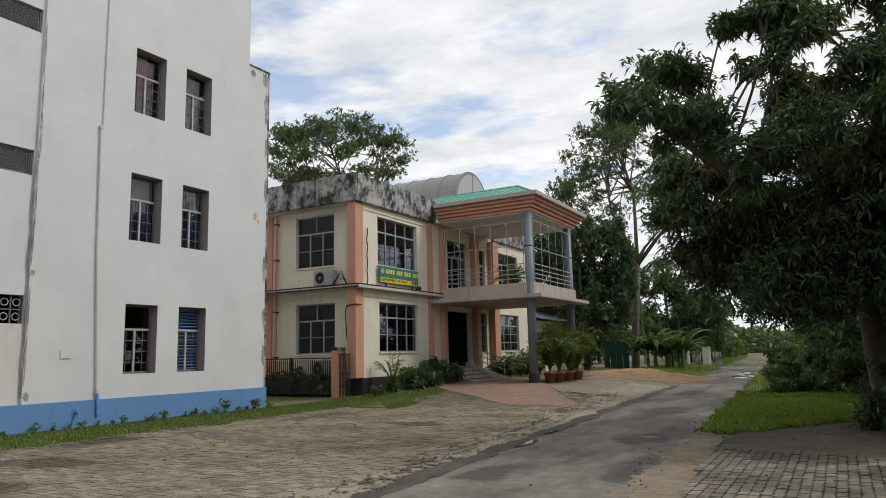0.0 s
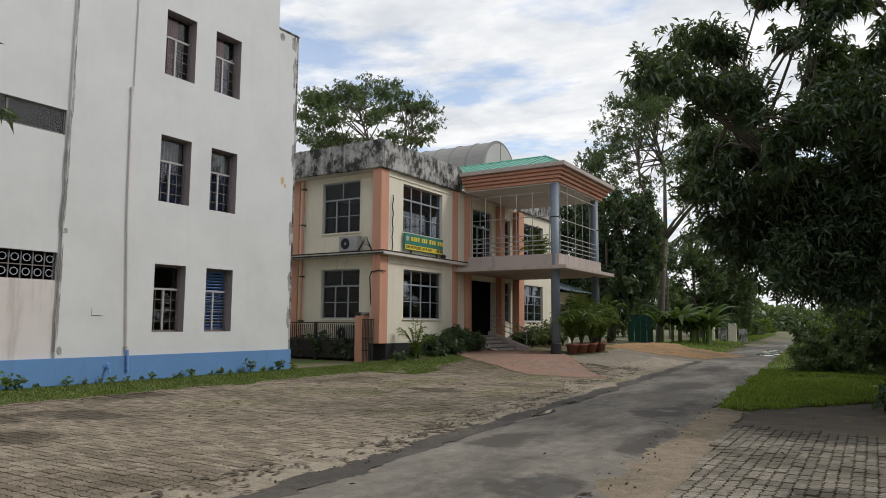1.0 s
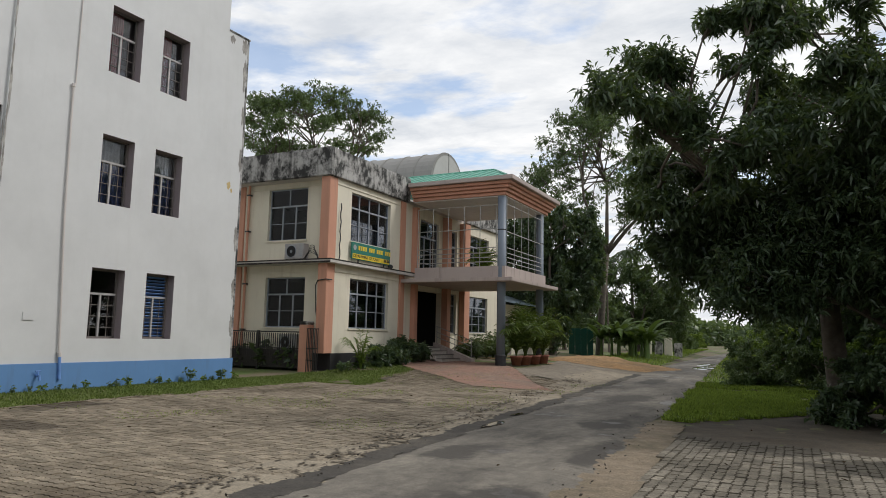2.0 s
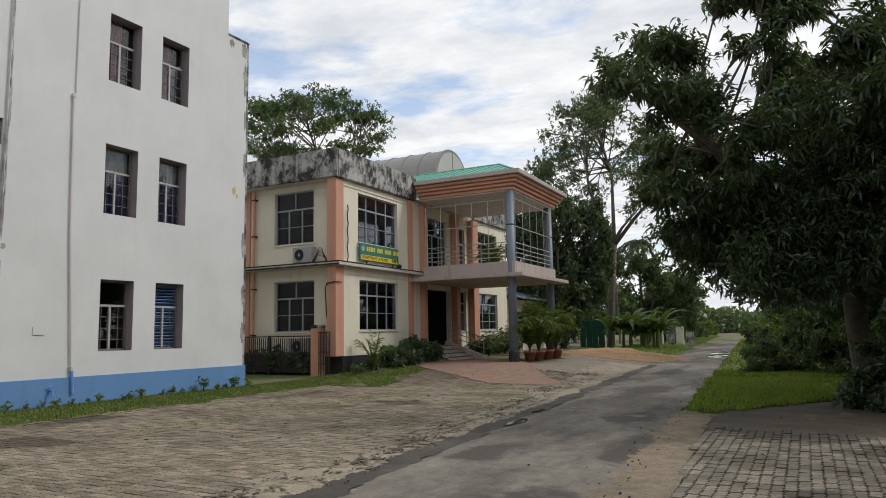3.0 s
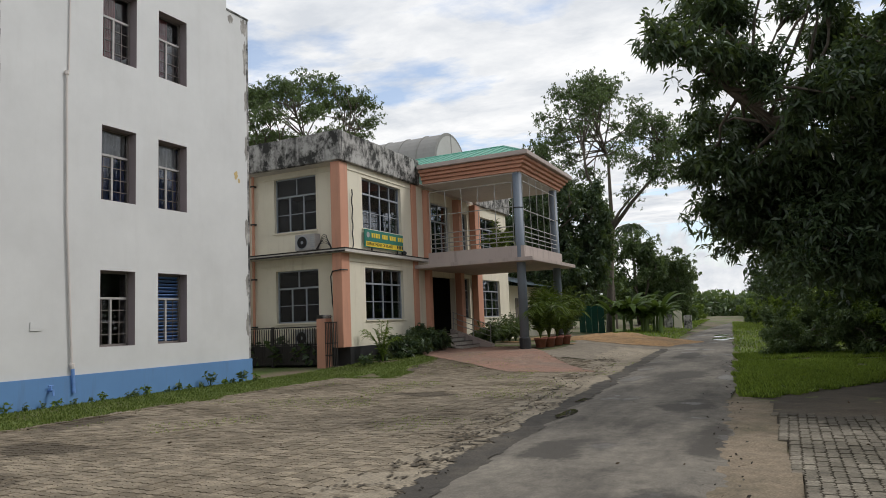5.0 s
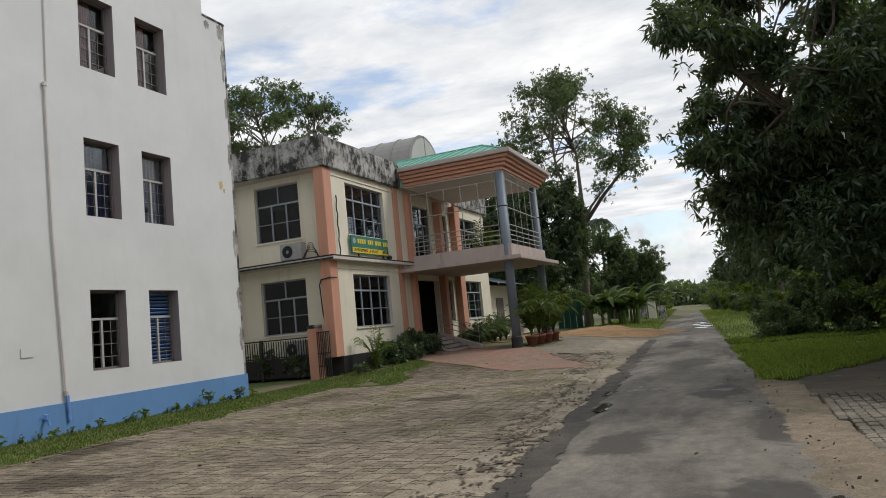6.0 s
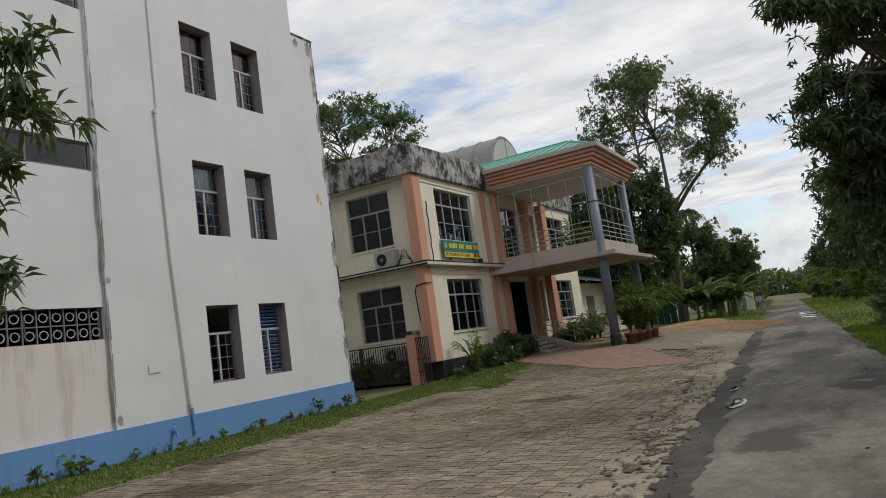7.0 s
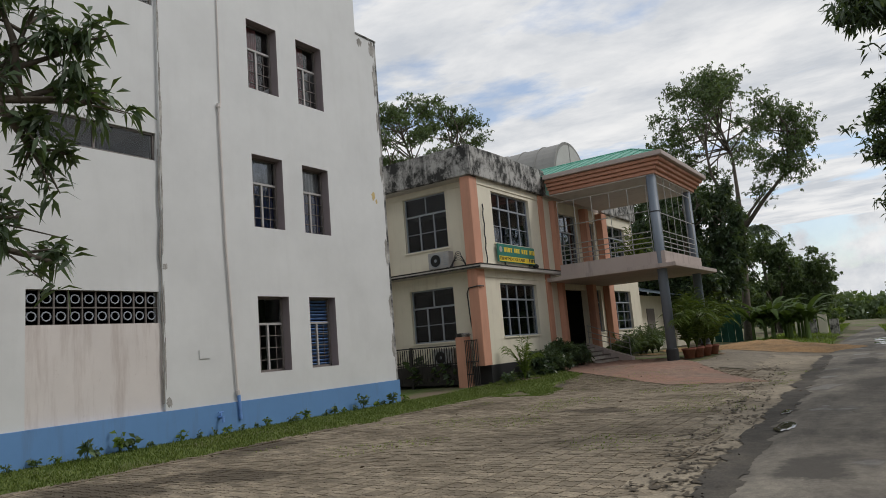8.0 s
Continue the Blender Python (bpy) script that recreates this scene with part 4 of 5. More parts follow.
# annex with a sheet roof past the portico
an = tagged(empty("annex", (-12.5, 43, 0.2)), "cream annex with a blue-grey sheet roof", "building")
world_part("wall", boxed(-18, -12.6, 40.2, 48, 0.1, 3.3), CREAM, an)
bm = bmesh.new()
vs = [bm.verts.new(p) for p in ((-18, 39.6, 4.9), (-11.4, 39.6, 3.25), (-11.4, 48.3, 3.25), (-18, 48.3, 4.9))]
bm.faces.new(vs)
bmesh.ops.solidify(bm, geom=bm.faces[:], thickness=0.05)
world_part("roof", bm, plain("blue_grey_sheet", (0.16, 0.21, 0.25), 0.5), an, "sloping blue-grey sheet roof")
world_part("door", boxed(-12.6, -12.56, 41.0, 42.2, 0.3, 2.6), FRAMEBROWN, an)


# ---- ground cover ----
def paver_outline(l, w, z=0.015):
    """Zigzag paving block: both long edges bent twice."""
    h, g = l / 2, w / 2
    top = [(-h, g), (-h * 0.62, g + z), (-h * 0.25, g - z * 0.6), (h * 0.12, g + z), (h * 0.5, g - z * 0.6), (h, g)]
    bot = [(x, y - 2 * g) for x, y in top][::-1]
    return top + bot


def pavers(name, label, x0, x1, y0, y1, along_x, keep, mat, parent_label, near, seed, lift, gap, jit):
    """A field of blocks: those by the lane as objects of their own, the rest joined."""
    rng = random.Random(seed)
    L, W = 0.225, 0.1125
    out = paver_outline(L - gap, W - gap)
    n = len(out)
    bed = tagged(finish(name, boxed(x0, x1, y0, y1, -0.5, -0.35), SOIL), label, "pavement", kind="structure")
    me = bpy.data.meshes.new("paver")
    vv = [(x, y, 0) for x, y in out] + [(x * 1.02, y * 1.05, -0.05) for x, y in out]
    ff = [tuple(range(n))[::-1]] + [(i, (i + 1) % n, n + (i + 1) % n, n + i) for i in range(n)]
    me.from_pydata(vv, [], ff)
    me.materials.append(mat)
    verts, faces, singles = [], [], 0
    nu, nv = int((x1 - x0) / (L if along_x else W)), int((y1 - y0) / (W if along_x else L))
    for j in range(nv):
        for i in range(nu):
            if along_x:
                x, y, a = x0 + (i + 0.5) * L, y0 + (j + 0.5) * W, 0.0
            else:
                x, y, a = x0 + (i + 0.5) * W, y0 + (j + 0.5 + 0.08 * math.sin(i * 2.3)) * L, math.pi / 2
            if not keep(x, y):
                continue
            z = ground_z(x, y) + lift + rng.uniform(-jit, jit) + 0.012 * noise.noise((x * 0.5, y * 0.5, 4))
            a += rng.gauss(0, 0.02)
            tx, ty = rng.gauss(0, 3 * jit), rng.gauss(0, 3 * jit)
            x += rng.gauss(0, 0.002)
            if near(x, y) and singles < 300:
                singles += 1
                ob = new("paver", me)
                ob.parent = bed
                ob.matrix_basis = Matrix.LocRotScale((x, y, z), Euler((ty, tx, a)), None)
            else:
                k = len(verts)
                c, s = math.cos(a), math.sin(a)
                for px, py, pz in vv:
                    qx, qy = c * px - s * py, s * px + c * py
                    verts.append((x + qx, y + qy, z + pz + tx * qx + ty * qy))
                faces += [tuple(k + v for v in f) for f in ff]
    rest = bpy.data.meshes.new("paver_field")
    rest.from_pydata(verts, [], faces)
    rest.materials.append(mat)
    ob = new("paver_field", rest)
    ob.parent = bed
    tagged(ob, kind="stuff")


def right_edge(y):
    return 0.62 + 0.06 * (15.8 - y)


def shoulder_l(y):
    return road_mid(y) - 1.75 - 0.045 * max(0.0, y - 12) - 0.25 * noise.noise((y * 0.4, 0, 2))


def lawn_edge(y):
    return -10.75 + 0.25 * noise.noise((y * 0.6, 5, 0)) + 0.12 * noise.noise((y * 2.1, 5, 3)) - 0.0 * y


def red_front(x):
    return 22.95 + max(0.0, (-6.3 - x)) * 0.80


def in_red(x, y):
    """The red apron before the portico: a bent front edge, cut off obliquely at the lane end."""
    return -11.6 < x and y > red_front(x) and y < 31.6 and x < -3.75 - (y - 22.95) * 0.62


def in_yard(x, y):
    return lawn_edge(y) < x < shoulder_l(y) and not in_red(x, y) and y < 27 + 0.8 * noise.noise((x, 1, 1)) and not (y > 21.0 and x < -9.0 + 0.5 * noise.noise((y, 2, 1)) - (y - 21) * 0.2)


def fine_sheet(name, x0, x1, y0, y1, step, lift, mat, keep, rough=0.015):
    xs = [x0 + step * i for i in range(int((x1 - x0) / step) + 1)]
    ys = [y0 + step * i for i in range(int((y1 - y0) / step) + 1)]
    return sheet(name, xs, ys, lambda x, y: ground_z(x, y) + lift + rough * noise.noise((x * 1.7, y * 1.7, 0)) + rough * 0.5 * noise.noise((x * 6, y * 6, 0)), mat, keep)


tagged(fine_sheet("gravel_edge", -5.6, -1.2, -2, 34, 0.12, -0.012, PALEMUD, lambda x, y: shoulder_l(y) - 0.5 + 0.3 * noise.noise((x * 2, y * 2, 0)) < x < road_mid(y) - 1.1, 0.03), "gritty mud edge beside the lane", "verge", kind="structure")
tagged(fine_sheet("dust_bed", -11, -2.6, -2, 27, 0.1, -0.032, JOINT, lambda x, y: in_yard(x, y) or in_yard(x + 0.3, y), 0.014), "sandy dust between the paving blocks", "verge", kind="structure")
tagged(fine_sheet("gutter", -5.6, -1.0, -2, 34, 0.05, 0.004, DARKMUD, lambda x, y: road_mid(y) - 1.52 + 0.16 * noise.noise((y * 0.8, 1, 5)) + 0.12 * noise.noise((x * 5, y * 4, 5)) < x < road_mid(y) - 1.12 + 0.16 * noise.noise((y * 0.9, 1, 9)) + 0.16 * noise.noise((x * 4, y * 3, 2)), 0.018), "damp dark gutter along the lane", "verge", kind="structure")
tagged(fine_sheet("broken_edge", -6.2, -1.6, 5, 28, 0.035, 0.002, JOINT, lambda x, y: -0.5 < x - shoulder_l(y) < 0.3 and abs(noise.noise((x * 3.6, y * 1.9, 6)) + 0.5 * noise.noise((x * 11, y * 8, 2))) < 0.05 * (1.0 + 1.6 * noise.noise((x, y * 0.7, 3))), 0.014), "crumbled dark cracks where the paving breaks off", "verge", kind="structure")
tagged(fine_sheet("damp_soil", -0.4, 10, 13.0, 23.4, 0.12, -0.03, DAMPSOIL, lambda x, y: x > 0.3 and y < 22.8 + 0.5 * noise.noise((x, y, 1)), 0.03), "damp dark soil between paving and grass", "ground", kind="structure")
tagged(fine_sheet("dirt_yard", -9.5, -2.8, 25.5, 37.5, 0.2, -0.024, MUD, lambda x, y: x < road_mid(y) - 1.2 and not in_red(x, y) and not in_yard(x, y) and x > -6.9 - 0.5 * noise.noise((y, 4, 4)) - 0.2 * (y - 31) * (y > 31), 0.015), "dusty bare ground beyond the apron", "ground", kind="structure")
tagged(fine_sheet("apron", -11.6, -3.4, 22.8, 31.6, 0.1, -0.006, REDPAVE, in_red, 0.006), "dusty red paved apron before the portico", "pavement", kind="structure")
tagged(fine_sheet("kerb_strip", -0.4, 1.8, -2, 18.0, 0.06, -0.012, KERB, lambda x, y: road_mid(y) + 1.0 < x < right_edge(y) + 0.02 and y < 17.5 + 0.5 * noise.noise((x * 3, 0, 0)), 0.03), "worn concrete strip beside the paving", "kerb", kind="structure")


pavers("block_paving", "mossy zigzag paving blocks with dark joints", 0.6, 5.2, 2.0, 15.7, False, lambda x, y: x > right_edge(y) and y < 15.6 - 0.7 * (x - 0.6) * (0.6 + 0.5 * noise.noise((x * 2, y, 0))) * (1 if x < 2 else 0.6), PAVERDARK, "", lambda x, y: x < 2.6 and y > 8.6, 5, 0.01, 0.018, 0.006)
pavers("yard_paving", "dusty grey zigzag paving blocks of the yard", -11.2, -2.4, -1.0, 27.0, True, in_yard, PAVER, "", lambda x, y: x > -4.2 and 8.0 < y < 13.5, 6, -0.012, 0.013, 0.004)
# ---- trees ----
def leaves_mesh(name, pts, dirs, length, width, mat, parent, droop=0.25, seed=1, fold=0.12):
    """Many small folded leaves, each pointing along its own direction."""
    rng = np.random.default_rng(seed)
    pts, dirs = np.asarray(pts, float), np.asarray(dirs, float)
    n = len(pts)
    dirs = dirs / (np.linalg.norm(dirs, axis=1, keepdims=True) + 1e-9)
    side = np.cross(dirs, rng.normal(size=(n, 3)))
    side /= np.linalg.norm(side, axis=1, keepdims=True) + 1e-9
    up = np.cross(side, dirs)
    ln = (length * rng.uniform(0.7, 1.25, (n, 1)))
    wd = (width * rng.uniform(0.75, 1.2, (n, 1)))
    mid = pts + dirs * ln * 0.45
    tip = pts + dirs * ln + np.array([0, 0, -1]) * ln * droop
    v = np.empty((n, 4, 3))
    v[:, 0], v[:, 2] = pts, tip
    v[:, 1], v[:, 3] = mid + side * wd * 0.5 + up * wd * fold, mid - side * wd * 0.5 + up * wd * fold
    me = bpy.data.meshes.new(name)
    me.vertices.add(n * 4)
    me.vertices.foreach_set("co", v.reshape(-1))
    me.loops.add(n * 4)
    me.loops.foreach_set("vertex_index", np.arange(n * 4, dtype=np.int32))
    me.polygons.add(n)
    me.polygons.foreach_set("loop_start", np.arange(0, n * 4, 4, dtype=np.int32))
    me.update(calc_edges=True)
    me.validate()
    me.materials.append(mat)
    ob = new(name, me)
    ob.parent = parent
    return ob


def tree(name, base, label, trunk_top, clumps, trunk_r, leaf, mat, n_ros, seed, per=8, spread=1.0, droop=0.3, category="tree", limb=1.0):
    """trunk_top: where the limbs part. clumps: (centre, radii, thickness) of masses of foliage, relative to the base."""
    rng = np.random.default_rng(seed)
    rnd = random.Random(seed)
    t = empty(name, base)
    tagged(t, label, category)
    bm = bmesh.new()
    fork = Vector(trunk_top)
    tube(bm, [(0, 0, -0.3), (0.02, 0, 0.15), tuple(fork * 0.5 + Vector((0.1 * rnd.uniform(-1, 1), 0.1 * rnd.uniform(-1, 1), 0))), tuple(fork)], [trunk_r * 1.5, trunk_r * 1.1, trunk_r * 0.9, trunk_r * 0.75], 10)
    part("trunk", bm, BARK, t, "", True)
    pts, dirs = [], []
    clumps = [(c[0], c[1], c[2] if len(c) > 2 else 1.0) for c in clumps]
    total = sum(r[0] * r[1] * r[2] * k for _, r, k in clumps)
    # main limbs reach for masses far apart; the others spring from the nearest main limb
    centres = [Vector(c) for c, _, _ in clumps]
    mains = [max(centres, key=lambda c: (c - fork).length)]
    while len(mains) < min(5, len(centres)):
        mains.append(max(centres, key=lambda c: min((c - q).length for q in mains)))
    bends = [fork.lerp(c, 0.5) + Vector((rnd.uniform(-1, 1), rnd.uniform(-1, 1), rnd.uniform(-0.5, 1))) * 0.12 * (c - fork).length for c in mains]
    for c, r, thick in clumps:
        c = Vector(c)
        bm = bmesh.new()
        if c in mains:
            mid = bends[mains.index(c)]
            tube(bm, [tuple(fork - Vector((0, 0, 0.2))), tuple(fork.lerp(mid, 0.5) + Vector((0, 0, 0.05))), tuple(mid), tuple(c)], [trunk_r * 0.62 * limb, trunk_r * 0.5 * limb, trunk_r * 0.36 * limb, trunk_r * 0.1 * limb], 7)
        else:
            q = min(range(len(mains)), key=lambda k: ((bends[k] + mains[k]) / 2 - c).length)
            root = bends[q].lerp(mains[q], rnd.uniform(-0.0, 0.7))
            mid = root.lerp(c, 0.5) + Vector((rnd.uniform(-1, 1), rnd.uniform(-1, 1), rnd.uniform(0, 1))) * 0.13 * (c - root).length
            tube(bm, [tuple(root), tuple(mid), tuple(c)], [trunk_r * 0.24 * limb, trunk_r * 0.16 * limb, trunk_r * 0.07 * limb], 6)
        m = max(8, int(n_ros * r[0] * r[1] * r[2] * thick / total))
        twigs = max(4, m // 28)
        ends = []
        for k in range(twigs):
            d = Vector(rng.normal(size=3)).normalized()
            f = rnd.uniform(0.55, 1.0)
            e = c + Vector((d.x * r[0] * f, d.y * r[1] * f, d.z * r[2] * f))
            s = mid.lerp(c, rnd.uniform(0.3, 1.0))
            h = s.lerp(e, 0.5) + Vector((0, 0, 0.08 * (e - s).length))
            tube(bm, [tuple(s), tuple(h), tuple(e)], [trunk_r * 0.12, trunk_r * 0.07, trunk_r * 0.03], 4, False)
            ends.append((h, e))
        part("limb", bm, BARK, t, "", True)
        hs, es = np.array([h for h, _ in ends]), np.array([e for _, e in ends])
        pick = rng.integers(0, twigs, m)
        f = rng.uniform(0.0, 1.1, (m, 1))
        p = hs[pick] + (es[pick] - hs[pick]) * f + rng.normal(size=(m, 3)) * 0.11 * np.array(r) * spread
        axis = rng.normal(size=(m, 3)) * 0.5 + np.array([0, 0, -0.1])
        pts.append((p[:, None] + rng.normal(size=(m, per, 3)) * 0.04).reshape(-1, 3))
        dirs.append((axis[:, None] + rng.normal(size=(m, per, 3))).reshape(-1, 3))
    pts, dirs = np.concatenate(pts), np.concatenate(dirs)
    crown = leaves_mesh("crown", pts, dirs, leaf[0], leaf[1], mat, t, droop, seed)
    return t


def blob(c, r, n, seed, rmin=0.3, rmax=0.45, inner=0.35):
    """Foliage masses spread through an ellipsoid, out to an uneven edge."""
    rnd = random.Random(seed)
    out = []
    for k in range(n):
        d = Vector((rnd.gauss(0, 1), rnd.gauss(0, 1), rnd.gauss(0, 1))).normalized() * rnd.uniform(inner, 0.95)
        s = rnd.uniform(rmin, rmax)
        out.append(((c[0] + d.x * r[0], c[1] + d.y * r[1], c[2] + d.z * r[2]), (r[0] * s, r[1] * s, r[2] * s)))
    return out


def umbrella(c, r, n, seed, rmin, rmax):
    """Foliage in flat layers under a domed, ragged top."""
    rnd = random.Random(seed)
    out = []
    for k in range(n):
        a, f = rnd.uniform(0, 6.283), math.sqrt(rnd.random())
        z = math.sqrt(max(0.0, 1 - 0.9 * f * f)) * rnd.choice((1.0, 1.0, 0.9, 0.55, 0.2))
        s = rnd.uniform(rmin, rmax)
        out.append(((c[0] + r[0] * f * math.cos(a), c[1] + r[1] * f * math.sin(a), c[2] + r[2] * z), (r[0] * s, r[1] * s, r[2] * s * 0.5)))
    return out


mango_low = [((x, y, max(z, 2.35)), r, 1.0) for (x, y, z), r in blob((0.1, -1.6, 3.7), (3.3, 3.0, 1.9), 44, 33, 0.26, 0.36, 0.2)]
mango_back = [(c, r, 0.28) for c, r in blob((2.6, 0.6, 4.1), (4.4, 3.4, 2.3), 26, 35, 0.24, 0.34)]
mango_high = [(c, r, 1.0) for c, r in blob((-0.4, -2.9, 6.2), (3.3, 2.8, 2.9), 56, 3, 0.11, 0.19)]
mango_side = [((-3.7, -5.0, 5.85), (0.7, 0.7, 0.4), 0.8), ((-3.1, -4.7, 5.5), (0.7, 0.7, 0.45), 0.8), ((-3.2, -4.3, 6.5), (0.75, 0.7, 0.5), 0.8), ((-3.2, -2.5, 4.2), (0.8, 0.8, 0.6), 1.0), ((-3.0, -1.9, 3.4), (0.7, 0.8, 0.6), 1.2), ((-3.4, -2.3, 5.0), (0.7, 0.7, 0.5), 0.9), ((1.1, -3.9, 5.9), (1.2, 1.0, 0.7), 0.8), ((1.9, -3.3, 4.6), (1.2, 1.0, 0.9), 1.0), ((1.5, -2.4, 1.3), (1.0, 0.9, 1.2), 1.1), ((2.6, -3.0, 1.2), (1.0, 1.0, 1.2), 1.1)]
tree("mango_tree", (3.2, 21.0, 0), "large dark mango tree beside the lane", (-0.2, -0.3, 2.6), mango_low + mango_back + mango_high + mango_side, 0.25, (0.18, 0.052), LEAFMANGO, 35000, 11, 9, 2.0, limb=0.6)
yard_clumps = [(-7.3, 7.5, 5.0), (-7.3, 7.95, 4.45), (-7.2, 8.25, 4.3), (-7.6, 7.7, 3.95), (-7.65, 7.85, 3.55), (-7.85, 7.65, 3.1), (-7.8, 7.95, 2.65), (-7.5, 7.4, 4.55), (-7.15, 7.95, 4.8), (-7.35, 7.2, 5.2)]
tree("mango_tree", (-9.6, 3.2, 0), "mango tree with branches hanging over the paved yard", (0.6, 1.2, 4.2), [((x + 9.6, y - 3.2, z), (0.36, 0.36, 0.3)) for x, y, z in yard_clumps] + blob((0.4, 1.6, 6.6), (2.2, 2.0, 1.6), 10, 5), 0.22, (0.23, 0.055), LEAFMANGO, 1700, 12)
tree("slender_tree", (-9.9, 52, 0.2), "tall thin-crowned tree with a forked grey trunk", (0.6, 0, 7.3), umbrella((-0.3, 0, 10.0), (4.9, 4.2, 8.0), 62, 17, 0.15, 0.24) + [((3.4, 0, 14), (1.3, 1.2, 0.9)), ((4.6, 0, 12.4), (1.2, 1.2, 0.8)), ((3.1, 0, 11.2), (1.1, 1.1, 0.8)), ((5.0, 0, 14.3), (1.1, 1.1, 0.8)), ((2.3, 0, 9.4), (1.0, 1.0, 0.7)), ((4.2, 0, 10.4), (1.0, 1.0, 0.7))], 0.25, (0.19, 0.085), LEAFTREE, 4600, 13, 8, 3.0)
tree("rain_tree", (-35, 51, 0.2), "broad tree standing behind the office roof", (0.5, 0, 12.5), umbrella((0.6, 0, 15.3), (6.8, 6.0, 7.0), 62, 18, 0.15, 0.23), 0.27, (0.23, 0.1), LEAFTREE, 4300, 14, 8, 2.6)
tree("dark_tree", (-11.3, 46, 0.2), "dense dark tree behind the balcony", (0, 0, 2.5), blob((0.4, 0, 6.0), (2.9, 2.9, 6.2), 24, 9), 0.25, (0.28, 0.11), LEAFMANGO, 6500, 15)
tree("dark_tree", (-14.5, 49, 0.2), "dense dark tree beside the annex", (0, 0, 2.5), blob((0.4, 0, 5.0), (3.2, 3.0, 5.2), 20, 10), 0.25, (0.28, 0.11), LEAFMANGO, 5000, 16)
for x, y, h, w, s in [(-11, 71, 8.2, 5.6, 21), (-10.6, 80, 7.2, 4.4, 22), (-13.5, 97, 8.5, 5.5, 23), (-16, 64, 9, 6, 31), (6.5, 31, 10, 6.5, 30), (5.2, 42, 11, 6.2, 24), (4.2, 55, 12.5, 6.5, 25), (3.2, 70, 12, 6.5, 26), (2.2, 92, 11, 6.5, 27), (-17, 125, 10, 7, 28), (1.5, 135, 11, 7.5, 29), (10, 24, 10, 6.5, 32)]:
    tree("roadside_tree", (x, y, 0), "bushy green tree along the lane" if x < 0 else "tall dark tree along the lane", (0, 0, h * 0.25), blob((0, 0, h * 0.52), (w * 0.8, w * 0.8, h * 0.54), 18, s), 0.2, (0.28, 0.13), LEAFTREE if x < 0 else LEAFMANGO, 5200, s, 8, 1.4)
# leaf colour carries the light: bright for lit bushes behind, dark beneath the mango
for x, y, sz, s in ((3.9, 19.2, 0.85, 48), (4.6, 18.2, 0.9, 49), (1.35, 30.2, 1.15, 42), (2.9, 31.6, 1.3, 41), (3.4, 29.2, 0.95, 43), (5.0, 28.6, 1.2, 40), (6.6, 26.0, 1.2, 46), (2.0, 37, 1.0, 39)):
    tree("hedge_bush", (x, y, 0), "large rounded green bush on the verge", (0, 0, 0.4), blob((0, 0, 0.72 * sz), (1.5 * sz, 1.5 * sz, 1.15 * sz), 18, s), 0.06, (0.13, 0.05), LEAFBRIGHT if s < 42 else LEAFTREE if s < 46 else LEAFMANGO, 2200, s + 100, 8, 1.0, 0.2, "bush")
rnd = random.Random(61)
for k in range(26):
    y = 58 + 4.2 * k
    for sgn in (-1, 1):
        if sgn < 0 and y < 62:
            continue
        x = road_mid(y) + sgn * (3.6 + 1.6 * rnd.random())
        sz = rnd.uniform(0.8, 1.5)
        tree("roadside_bush", (x, y + rnd.random() * 2, 0), "green shrub lining the far lane", (0, 0, 0.3), blob((0, 0, sz), (1.5 * sz, 1.5 * sz, 1.1 * sz), 7, 700 + 2 * k + sgn), 0.05, (0.26, 0.12), LEAFTREE if k % 2 else LEAFBRIGHT, 420, 800 + 2 * k + sgn, 7, 1.2, 0.2, "bush")
# trees added out of view to darken window reflections and block some skylight
for x, y, h, w, s in [(-9, -14, 10, 6, 51), (0, -18, 12, 7, 52), (9, -12, 11, 7, 53), (15, 2, 11, 7, 54), (15, 13, 12, 7, 55), (17, 34, 12, 7, 56), (-18, -20, 11, 7, 57)]:
    tree("roadside_tree", (x, y, 0), "tall dark tree out of view, added to darken window reflections", (0, 0, h * 0.25), blob((0, 0, h * 0.52), (w * 0.8, w * 0.8, h * 0.54), 14, s), 0.25, (0.45, 0.22), LEAFMANGO, 2200, s)
